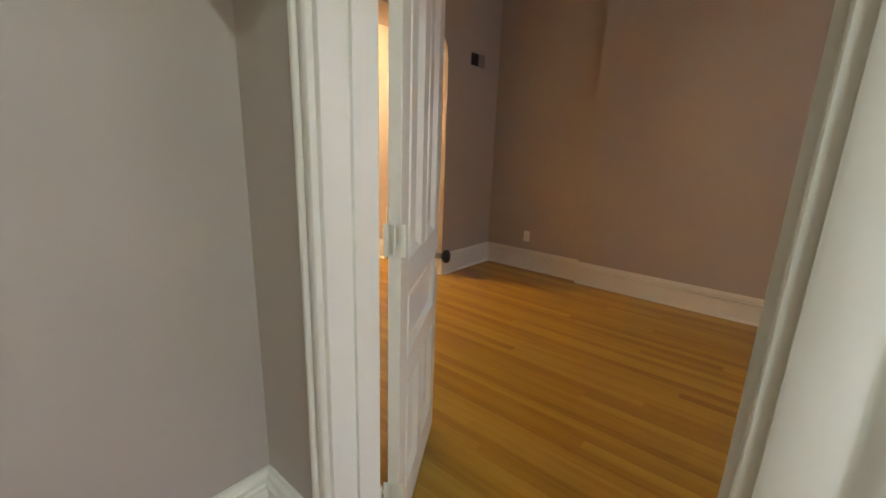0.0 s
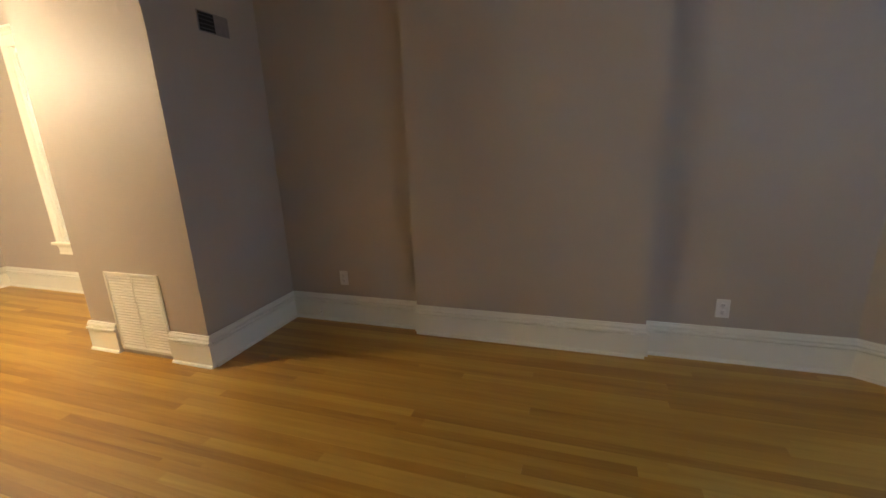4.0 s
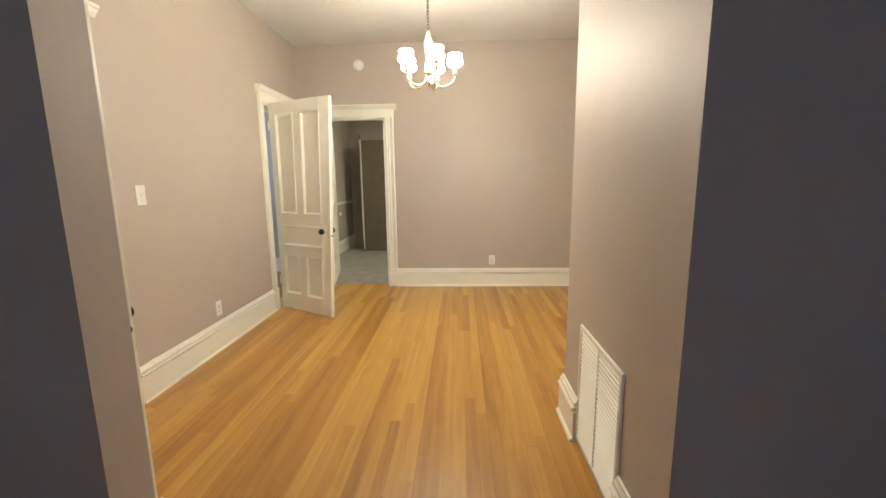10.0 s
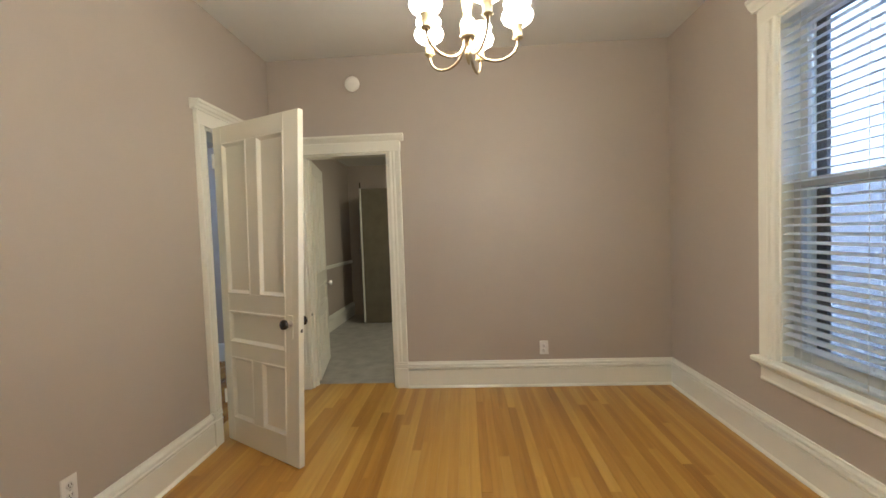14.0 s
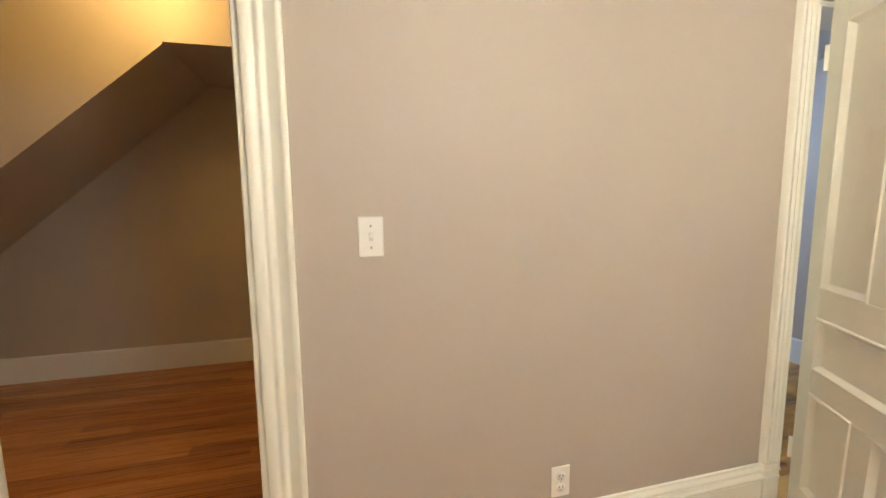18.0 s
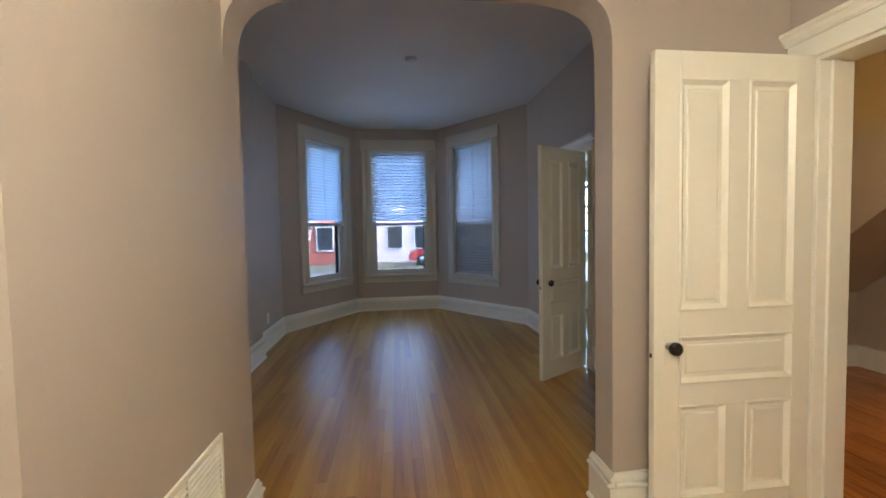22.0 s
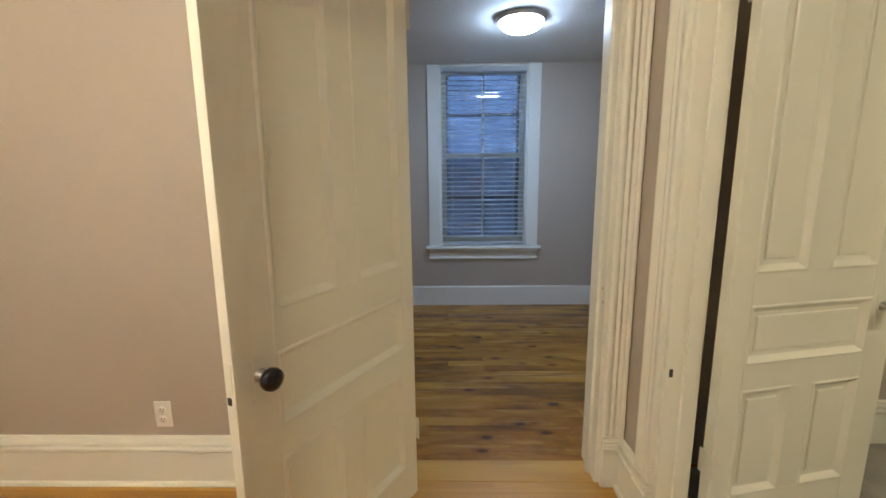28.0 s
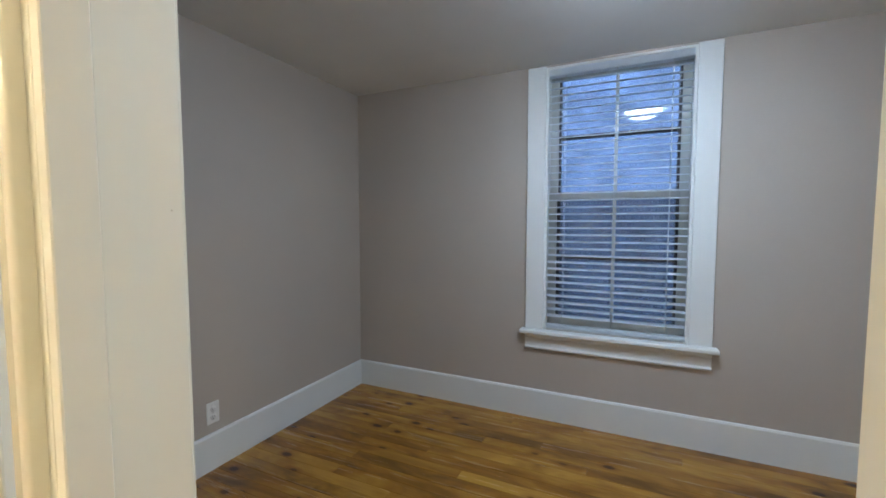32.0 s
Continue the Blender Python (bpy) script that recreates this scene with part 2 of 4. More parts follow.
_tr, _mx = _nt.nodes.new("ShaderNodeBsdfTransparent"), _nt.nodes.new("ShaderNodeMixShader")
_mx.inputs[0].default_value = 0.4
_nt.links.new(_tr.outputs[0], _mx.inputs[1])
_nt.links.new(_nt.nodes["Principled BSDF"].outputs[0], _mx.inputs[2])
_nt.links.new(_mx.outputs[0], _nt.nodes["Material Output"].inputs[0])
DUCT = plain("dark_duct", (0.015, 0.013, 0.012), 0.8)
GRILLE = plain("grey_painted_grille", (0.26, 0.23, 0.22), 0.5)
CABINET = plain("dark_olive_panel", (0.16, 0.14, 0.095), 0.45, var=0.15, scale=6)
SHADE_GLOW = glow("lit_opal_glass_shade", (1.0, 0.80, 0.52), 1.1)
BED_GLOW = glow("lit_frosted_dome", (0.74, 0.87, 1.0), 3.1)
HALL_FILL = glow("added_hall_dome", (0.68, 1.0, 1.10), 1.85)
KITCHEN_FILL = glow("added_kitchen_dome", (1.0, 0.80, 0.46), 5.4)
STAIR_GLOW = glow("lit_amber_globe", (1.0, 0.53, 0.11), 0.95)

# ---------------------------------------------------------------- mesh tools
I4 = Matrix.Identity(4)


def box(bm, x0, x1, y0, y1, z0, z1, bevel=0.0):
    b = bm if not bevel else bmesh.new()
    vs = [b.verts.new(p) for p in ((x0, y0, z0), (x1, y0, z0), (x1, y1, z0), (x0, y1, z0), (x0, y0, z1), (x1, y0, z1), (x1, y1, z1), (x0, y1, z1))]
    for f in ((3, 2, 1, 0), (4, 5, 6, 7), (0, 1, 5, 4), (1, 2, 6, 5), (2, 3, 7, 6), (3, 0, 4, 7)):
        b.faces.new([vs[i] for i in f])
    if bevel:
        bmesh.ops.bevel(b, geom=b.edges[:], offset=bevel, segments=1, affect="EDGES", clamp_overlap=True)
        join(bm, b)
    return bm


def join(bm, other, m=I4):
    """Adds the other bmesh to bm and frees it."""
    vs = {v: bm.verts.new(m @ v.co) for v in other.verts}
    for f in other.faces:
        g = bm.faces.new([vs[v] for v in f.verts])
        g.smooth = f.smooth
    other.free()
    return bm


def prism(bm, outline, a, b, axes="xzy"):
    """Extrudes a closed outline of (u, v) from a to b; axes names where u, v and the run go."""
    idx = ["xyz".index(c) for c in axes]

    def at(u, v, w):
        p = [0, 0, 0]
        p[idx[0]], p[idx[1]], p[idx[2]] = u, v, w
        return bm.verts.new(p)

    one, two = [at(u, v, a) for u, v in outline], [at(u, v, b) for u, v in outline]
    n = len(outline)
    bm.faces.new(one)
    bm.faces.new(two[::-1])
    for i in range(n):
        bm.faces.new((one[i], two[i], two[(i + 1) % n], one[(i + 1) % n]))
    bmesh.ops.recalc_face_normals(bm, faces=bm.faces[:])
    return bm


def lathe(bm, profile, steps=24, m=I4, smooth=True):
    """Turns (radius, height) pairs round the local z axis."""
    rings = []
    for r, h in profile:
        if r < 1e-5:
            rings.append([bm.verts.new(m @ Vector((0, 0, h)))])
        else:
            rings.append([bm.verts.new(m @ Vector((r * math.cos(a), r * math.sin(a), h))) for a in (2 * math.pi * i / steps for i in range(steps))])
    for p, q in zip(rings, rings[1:]):
        for i in range(steps):
            j = (i + 1) % steps
            if len(p) == 1 and len(q) == 1:
                continue
            if len(p) == 1:
                f = bm.faces.new((p[0], q[j], q[i]))
            elif len(q) == 1:
                f = bm.faces.new((p[i], p[j], q[0]))
            else:
                f = bm.faces.new((p[i], p[j], q[j], q[i]))
            f.smooth = smooth
    bmesh.ops.recalc_face_normals(bm, faces=bm.faces[:])
    return bm


def tube(bm, path, radius, steps=8):
    """A round bar along a list of points."""
    pts = [Vector(p) for p in path]
    rings, side = [], None
    for i, p in enumerate(pts):
        d = (pts[min(i + 1, len(pts) - 1)] - pts[max(i - 1, 0)]).normalized()
        side = (side - d * side.dot(d)).normalized() if side else d.orthogonal().normalized()
        up = d.cross(side)
        rings.append([bm.verts.new(p + radius * (math.cos(a) * side + math.sin(a) * up)) for a in (2 * math.pi * k / steps for k in range(steps))])
    for p, q in zip(rings, rings[1:]):
        for k in range(steps):
            f = bm.faces.new((p[k], p[(k + 1) % steps], q[(k + 1) % steps], q[k]))
            f.smooth = True
    bm.faces.new(rings[0][::-1])
    bm.faces.new(rings[-1])
    return bm


def mesh_of(name, bm, mat):
    me = bpy.data.meshes.new(name)
    bm.to_mesh(me)
    bm.free()
    me.materials.append(mat)
    return me


def part(name, bm, mat, parent=None, label="", m=None):
    """Links a bmesh (or a ready mesh) as ONE object, under a thing or a part."""
    me = bm if isinstance(bm, bpy.types.Mesh) else mesh_of(name, bm, mat)
    ob = new(name, me)
    if parent:
        ob.parent = parent
    if m is not None:
        ob.matrix_basis = m
    if label:
        tagged(ob, label=label)
    return ob


def thing(name, m, label, category, group="", kind=""):
    ob = new(name)
    ob.empty_display_size = 0.1
    ob.matrix_basis = m
    return tagged(ob, label, category, group, kind)


def structure(name, bm, mat, label, category):
    return tagged(part(name, bm, mat), label, category, "", "structure")


def bxs(*boxes, bevel=0.0):
    bm = bmesh.new()
    for b in boxes:
        box(bm, *b, bevel=bevel)
    return bm


def wall_mesh(length, thick, z0, z1, holes):
    """A wall along local x from 0, its room face at y = 0 and its back at y = thick, with holes (u0, u1, z0, z1) cut through."""
    us = sorted({0.0, length, *(h[0] for h in holes), *(h[1] for h in holes)})
    zs = sorted({z0, z1, *(min(z1, max(z0, h[2])) for h in holes), *(min(z1, h[3]) for h in holes)})
    solid = {}
    for i in range(len(us) - 1):
        for k in range(len(zs) - 1):
            u, z = (us[i] + us[i + 1]) / 2, (zs[k] + zs[k + 1]) / 2
            solid[i, k] = not any(h[0] < u < h[1] and h[2] < z < h[3] for h in holes)
    bm, cache = bmesh.new(), {}

    def v(i, j, k):
        key = (i, j, k)
        if key not in cache:
            cache[key] = bm.verts.new((us[i], j * thick, zs[k]))
        return cache[key]

    for (i, k), s in solid.items():
        if not s:
            continue
        bm.faces.new((v(i, 0, k), v(i + 1, 0, k), v(i + 1, 0, k + 1), v(i, 0, k + 1)))
        bm.faces.new((v(i, 1, k + 1), v(i + 1, 1, k + 1), v(i + 1, 1, k), v(i, 1, k)))
        if not solid.get((i - 1, k)):
            bm.faces.new((v(i, 0, k), v(i, 0, k + 1), v(i, 1, k + 1), v(i, 1, k)))
        if not solid.get((i + 1, k)):
            bm.faces.new((v(i + 1, 0, k), v(i + 1, 1, k), v(i + 1, 1, k + 1), v(i + 1, 0, k + 1)))
        if not solid.get((i, k - 1)):
            bm.faces.new((v(i, 0, k), v(i, 1, k), v(i + 1, 1, k), v(i + 1, 0, k)))
        if not solid.get((i, k + 1)):
            bm.faces.new((v(i, 0, k + 1), v(i + 1, 0, k + 1), v(i + 1, 1, k + 1), v(i, 1, k + 1)))
    return bm


def wall(name, x, y, rz, length, thick, z0, z1, holes, label, mat=None):
    """A wall whose room face starts at (x, y), runs along local +x turned by rz, and faces local -y."""
    ob = structure(name, wall_mesh(length, thick, z0, z1, holes), mat or PAINT, label, "wall")
    ob.matrix_basis = pose(x, y, 0, 0, 0, rz)
    return ob


BASE_TALL = [(0, 0), (-0.024, 0), (-0.024, 0.148), (-0.020, 0.152), (-0.006, 0.153), (-0.006, 0.159), (-0.030, 0.160), (-0.035, 0.166), (-0.035, 0.174), (-0.030, 0.179), (-0.013, 0.180), (-0.013, 0.186), (-0.024, 0.188), (-0.022, 0.198), (-0.012, 0.208), (-0.010, 0.217), (0, 0.217)]
BASE_PLAIN = [(0, 0), (-0.017, 0), (-0.017, 0.182), (-0.010, 0.193), (0, 0.193)]
SHOE = [(-0.0242, 0.0), (-0.038, 0.0), (-0.038, 0.006), (-0.033, 0.014), (-0.0242, 0.018)]


def baseboard(x0, y0, x1, y1, profile=BASE_TALL, shoe=True, back=(0, 0)):
    """A run of skirting from one wall point to the next; the room lies to the left of the way."""
    p, q = Vector((x0, y0)), Vector((x1, y1))
    length, ang = (q - p).length, math.atan2(y1 - y0, x1 - x0)
    bm = bmesh.new()
    prism(bm, [(-u, v) for u, v in profile], -back[0], length + back[1], "yzx")
    ob = part("baseboard", bm, TRIM if profile is BASE_TALL else WHITE_TRIM)
    ob.matrix_basis = pose(x0, y0, 0, 0, 0, math.degrees(ang))
    tagged(ob, "painted moulded wooden baseboard" if profile is BASE_TALL else "plain white painted baseboard", "baseboard", "", "structure")
    if shoe:
        sh = bmesh.new()
        prism(sh, [(-u, v) for u, v in SHOE], -back[0], length + back[1], "yzx")
        part("shoe_moulding", sh, TRIM, ob)
    return ob


CASING = [(0, 0), (0, -0.018), (0.004, -0.022), (0.030, -0.022), (0.034, -0.0175), (0.042, -0.0175), (0.047, -0.024), (0.058, -0.024), (0.063, -0.0175), (0.071, -0.0175), (0.075, -0.022), (0.092, -0.022), (0.096, -0.028), (0.110, -0.031), (0.116, -0.027), (0.116, 0)]


CASING_PLAIN = [(0, 0), (0, -0.018), (0.006, -0.021), (0.056, -0.021), (0.062, -0.015), (0.072, -0.015), (0.078, -0.024), (0.104, -0.027), (0.112, -0.022), (0.116, -0.016), (0.116, 0)]


def casing_bar(z0, z1, flip, width=0.116, profile=CASING):
    bm = bmesh.new()
    s = width / 0.116
    prism(bm, [((-u if flip else u) * s, v) for u, v in profile], z0, z1, "xyz")
    for f in bm.faces:
        f.smooth = True
    for e in bm.edges:
        e.smooth = e.calc_face_angle() < 1.1
    return bm


def head_set(par, w, h, cl=0.106, cr=0.106, board=0.085, cap=True, mat=None, over=(0.032, 0.032)):
    """Head board and projecting cap over an opening w wide, h high."""
    mat = mat or TRIM
    part("head_casing", bxs((-cl - 0.004, w + cr + 0.004 * (over[1] > 0), -0.026, 0, h, h + board), bevel=0.003), mat, par)
    if cap:
        bm = bmesh.new()
        prof = [(0, h + board), (-0.030, h + board), (-0.034, h + board + 0.012), (-0.044, h + board + 0.020), (-0.050, h + board + 0.034), (-0.060, h + board + 0.040), (-0.060, h + board + 0.056), (0, h + board + 0.060)]
        prism(bm, prof, -cl - over[0], w + cr + over[1], "yzx")
        part("cap_moulding", bm, mat, par)


def door_frame(name, m, w, h, depth, label, cl=0.106, cr=0.106, back_cw=0.116, over=(0.032, 0.032), board=0.085):
    """Frame round an opening: local x from 0 to w, room face at y = 0, wall towards +y."""
    mat = TRIM
    th = thing(name, m, label, "door frame", "", "structure")
    part("jamb", bxs((-0.002, 0.018, -0.004, depth + 0.004, 0, h), bevel=0.002), mat, th)
    part("jamb", bxs((w - 0.018, w + 0.002, -0.004, depth + 0.004, 0, h), bevel=0.002), mat, th)
    part("head_jamb", bxs((0.018, w - 0.018, -0.004, depth + 0.004, h - 0.018, h + 0.002), bevel=0.002), mat, th)
    for a, b in ((0.018, 0.030), (w - 0.030, w - 0.018)):
        part("door_stop", bxs((a, b, 0.05, 0.085, 0, h - 0.018)), mat, th)
    for x, flip, cw in ((0.0, True, cl), (w, False, cr)):
        part("casing", casing_bar(0.222, h, flip, cw), mat, th, m=Matrix.Translation((x, 0, 0)))
        a, b = (-cw - 0.003, 0.0) if flip else (w, w + cw + 0.003 * (over[1] > 0))
        bm = bxs((a, b, -0.032, 0, 0, 0.160), (a, b, -0.036, 0, 0.160, 0.170), (a, b, -0.030, 0, 0.170, 0.190), (a, b, -0.036, 0, 0.190, 0.204), (a, b, -0.032, 0, 0.204, 0.222), bevel=0.0025)
        part("plinth_block", bm, mat, th)
    head_set(th, w, h, cl, cr, board, mat=mat, over=over)
    for x, flip in ((0.0, True), (w, False)):
        bm = casing_bar(0, h, flip, 0.116 if flip else back_cw, CASING_PLAIN)
        part("back_casing", bm, mat, th, m=Matrix.Translation((x, depth, 0)) @ Matrix.Scale(-1, 4, (0, 1, 0)))
    part("back_head_casing", bxs((-back_cw, w + back_cw, depth, depth + 0.024, h, h + 0.11), bevel=0.003), mat, th)
    return th


def panel_mesh(w, h, t, raised=True, mould=0.024):
    """One door panel, both faces, centred on y = 0: a bevelled moulding round a sunk field, flat or raised."""
    f = t / 2
    steps = [(-0.005, f - 0.005), (-0.002, f + 0.001), (0.002, f + 0.004), (0.006, f + 0.004), (0.009, f + 0.001), (mould - 0.002, f - 0.0125), (mould, f - 0.0135)]
    if raised:
        steps += [(mould + 0.014, f - 0.0135), (mould + 0.018, f - 0.0095), (mould + 0.026, f - 0.0085)]
    bm = bmesh.new()
    for s in (-1, 1):
        prev = None
        for inset, y in steps:
            ring = [bm.verts.new((px, s * y, pz)) for px, pz in ((inset, inset), (w - inset, inset), (w - inset, h - inset), (inset, h - inset))]
            if prev:
                for i in range(4):
                    bm.faces.new((prev[i], prev[(i + 1) % 4], ring[(i + 1) % 4], ring[i]))
            prev = ring
        bm.faces.new(prev)
    bmesh.ops.recalc_face_normals(bm, faces=bm.faces[:])
    for f in bm.faces:
        if f.normal.y * f.calc_center_median().y < 0:
            f.normal_flip()
    return bm


def knob_bm(mat_r=0.028):
    """Round knob on a shank, out along local z."""
    bm = bmesh.new()
    lathe(bm, [(0.0, 0.026), (0.010, 0.026), (0.017, 0.030), (0.026, 0.036), (mat_r, 0.046), (0.026, 0.056), (0.015, 0.062), (0.0, 0.064)], 20)
    return bm


def hinge_bm(h=0.09):
    bm = bxs((-0.032, 0.032, -0.0022, 0, 0, h), bevel=0.0006)
    k = bmesh.new()
    lathe(k, [(0, -0.008), (0.004, -0.006), (0.0065, 0), (0.0065, h), (0.004, h + 0.006), (0, h + 0.008)], 10, Matrix.Translation((0, -0.006, 0)))
    return join(bm, k)


def door_leaf(name, m, w, h, label, knob_z=0.81, hinges=(0.24, 1.75), knob_label="dark china door knob", knob_mat=None, t=0.036, stiles=(0.088, 0.112), raised=True, warp=0.0):
    """A five-panel leaf: hinge edge at local x = 0, free edge at x = w, centred on y = 0."""
    th = thing(name, m, label, "door", "panelled doors", "structure")
    s0, s1 = stiles
    z_bot, z_low, z_l0, z_l1, z_up, z_top = 0.155, 0.552, 0.645, 0.845, 0.955, h - 0.110
    f, c, mull = t / 2, (w + s0 - s1) / 2, 0.046

    def piece(nm, x0, x1, z0, z1):
        part(nm, bxs((x0, x1, -f, f, z0, z1), bevel=0.0015), DOORP, th)

    piece("stile", 0, s0, 0.0, h)
    piece("stile", w - s1, w, 0.0, h)
    for nm, a, b in (("bottom_rail", 0.0, z_bot), ("lower_rail", z_low, z_l0), ("lock_rail", z_l1, z_up), ("top_rail", z_top, h)):
        piece(nm, s0, w - s1, a, b)
    piece("mullion", c - mull, c + mull, z_bot, z_low)
    piece("mullion", c - mull, c + mull, z_up, z_top)
    pw = c - mull - s0
    for x, z, ww, hh in ((s0, z_bot, pw, z_low - z_bot), (c + mull, z_bot, pw, z_low - z_bot), (s0, z_l0, w - s0 - s1, z_l1 - z_l0), (s0, z_up, pw, z_top - z_up), (c + mull, z_up, pw, z_top - z_up)):
        part("panel", panel_mesh(ww, hh, t, raised), DOORP, th, m=Matrix.Translation((x, 0, z)))
    for s in (-1, 1):
        turn = pose(w - 0.064, s * f, knob_z, -90 * s, 0, 0)
        part("escutcheon", bxs((w - 0.087, w - 0.047, s * f - 0.002, s * f + 0.002, knob_z - 0.085, knob_z + 0.045), bevel=0.001), DOORP, th)
        bm = bmesh.new()
        lathe(bm, [(0.0165, 0.0), (0.0165, 0.004), (0.0105, 0.009), (0.0095, 0.028), (0.0, 0.028)], 16)
        part("knob_shank", bm, STEEL, th, "worn metal knob shank", m=turn)
        part("door_knob", knob_bm(), knob_mat or BLACK, th, knob_label, m=turn)
    lp = part("latch_plate", bxs((w - 0.001, w + 0.0012, -0.011, 0.011, knob_z - 0.06, knob_z + 0.05)), DOORP, th, "painted-over latch plate")
    part("latch_bolt", bxs((w, w + 0.005, -0.006, 0.006, knob_z - 0.050, knob_z - 0.032), bevel=0.001), SLOT, lp, "rusty dark latch bolt")
    for z in hinges:
        part("hinge", hinge_bm(), DOORP, th, "paint-covered butt hinge", m=pose(0.0, 0, z, 0, 0, 90))
    if warp:
        for ob in (*th.children, *(c for k in th.children for c in k.children)):
            m = ob.matrix_basis
            back = m.inverted()
            for v in ob.data.vertices:
                q = m @ v.co
                q.y += warp * (q.x / w) * (q.z / h - 0.06)
                q.x += 0.38 * warp * (q.x / w) * (q.z / h - 0.1)
                v.co = back @ q
    return th


def outlet(m, label):
    th = thing("wall_outlet", m, label, "outlet", "wall outlets")
    bm = bxs((-0.036, 0.036, -0.006, 0, -0.058, 0.058), bevel=0.003)
    part("cover_plate", bm, PLASTIC, th)
    for z in (-0.021, 0.021):
        r = bmesh.new()
        lathe(r, [(0.0165, 0), (0.0165, 0.0085), (0.0, 0.0085)], 16, pose(0, 0, z, 90))
        rec = part("receptacle", r, PLASTIC, th)
        part("slots", bxs((-0.0075, -0.005, -0.0092, -0.008, z - 0.001, z + 0.008), (0.005, 0.0075, -0.0092, -0.008, z - 0.001, z + 0.007), (-0.002, 0.002, -0.0092, -0.008, z - 0.010, z - 0.006)), SLOT, rec)
    s = bmesh.new()
    lathe(s, [(0.003, 0), (0.003, 0.0072), (0, 0.0075)], 8, pose(0, 0, 0, 90))
    part("screw", s, STEEL, th)
    return th


def plank_floor(name, x0, x1, y0, y1, width, mat, label, lengths, seed, gap=0.0003, thick=0.018, holes=None, z=0.0):
    """Boards along y as parts of one floor; random lengths, shared meshes."""
    rnd = random.Random(seed)
    base = structure(name, bxs((x0, x1, y0, y1, z - 0.06, z - thick)), SUBFLOOR, label, "floor")
    sizes = sorted(lengths)
    cache = {}

    def board(length):
        key = round(length, 3)
        if key not in cache:
            b = 0.0003
            bm = bmesh.new()
            w, l = width - gap, length - gap
            prof = [(0, -thick), (w, -thick), (w, -b), (w - b, 0), (b, 0), (0, -b)]
            prism(bm, prof, 0, l, "xzy")
            cache[key] = mesh_of("board", bm, mat)
        return cache[key]

    n = int(math.ceil((x1 - x0) / width))
    for i in range(n):
        y = y0
        first = True
        while y < y1 - 0.02:
            length = rnd.choice(sizes) * (rnd.choice((0.35, 0.55, 0.8)) if first else 1.0)
            first = False
            if y + length > y1 - 0.25:
                length = y1 - y
            xx = x0 + i * width
            if not (holes and holes(xx + width / 2, y, y + length)):
                part("board", board(length), mat, base, m=Matrix.Translation((xx, y, z + rnd.uniform(-0.0002, 0.0002))))
            y += length
    return base

# ---------------------------------------------------------------- plan, in metres
XL, XR, XB = 1.0, 4.29, 4.225            # left wall, right wall, chimney breast
YA0, YA1 = 3.05, 3.21                    # arch wall
YF = 6.92                                # far wall of the dining room
HC, HF, HB, HS = 2.79, 2.99, 2.29, 2.635  # ceilings: dining, front, bedroom, stair room
HEAD, HEAD_K = 2.02, 1.99                              # door heads
BAY_R, BAY_1, BAY_2, BAY_L = (4.29, -0.66), (3.44, -1.98), (2.10, -1.98), (1.0, -0.53)
D1 = (0.405, 1.264)                        # hall door, along the left wall
DS = (3.328, 4.068)                      # stair room door
DB = (6.012, 6.832)                      # bedroom door
DK = (1.272, 2.005)                      # kitchen door, along the far wall
WD = (4.80, 5.765, 0.545, 2.36)          # dining window
WB = (6.125, 6.945, 0.605, 2.275)           # bedroom window
XP, YP = 3.44, 4.15                      # closet pier
XH = 0.84                                # back of the left wall
YB = 4.66                                # bedroom wall towards the stair room

wall("wall_left", XL, BAY_L[1], 90, YF + 0.10 - BAY_L[1], XL - XH, -0.02, 3.05,
     [(a - BAY_L[1], b - BAY_L[1], -0.1, HEAD) for a, b in (D1, DS, DB)], "greige painted wall with three door openings")
wall("wall_right", XR, YF + 0.10, -90, YF + 0.10 - BAY_R[1], 0.22, -0.02, 3.05,
     [(YF + 0.10 - WD[1], YF + 0.10 - WD[0], WD[2], WD[3])], "greige painted wall with a tall window")
wall("wall_far", XL - 0.28, YF, 0, XR - XL + 0.28, 0.10, -0.02, 3.05, [(DK[0] - XL + 0.28, DK[1] - XL + 0.28, -0.1, HEAD_K)], "greige painted end wall with an open doorway")
structure("chimney_breast", bxs((XB, XR + 0.01, 0.40, 1.92, 0, HF)), PAINT, "shallow greige chimney breast on the wall", "wall")


def slant_wall(name, p, q, hole, label):
    ang = math.degrees(math.atan2(q[1] - p[1], q[0] - p[0]))
    length = math.hypot(q[0] - p[0], q[1] - p[1])
    wall(name, p[0], p[1], ang, length, 0.16, -0.02, 3.05, [hole] if hole else [], label)
    return pose(p[0], p[1], 0, 0, 0, ang)


BW_Z = (0.60, 2.645)
M_BAY_R = slant_wall("wall_bay_right", BAY_R, BAY_1, (0.48, 1.29, *BW_Z), "greige slanted bay wall with a window")
M_BAY_C = slant_wall("wall_bay_centre", BAY_1, BAY_2, (0.255, 1.185, *BW_Z), "greige bay wall with a window")
M_BAY_L = slant_wall("wall_bay_left", BAY_2, BAY_L, (0.40, 1.205, *BW_Z), "greige slanted bay wall with a window")


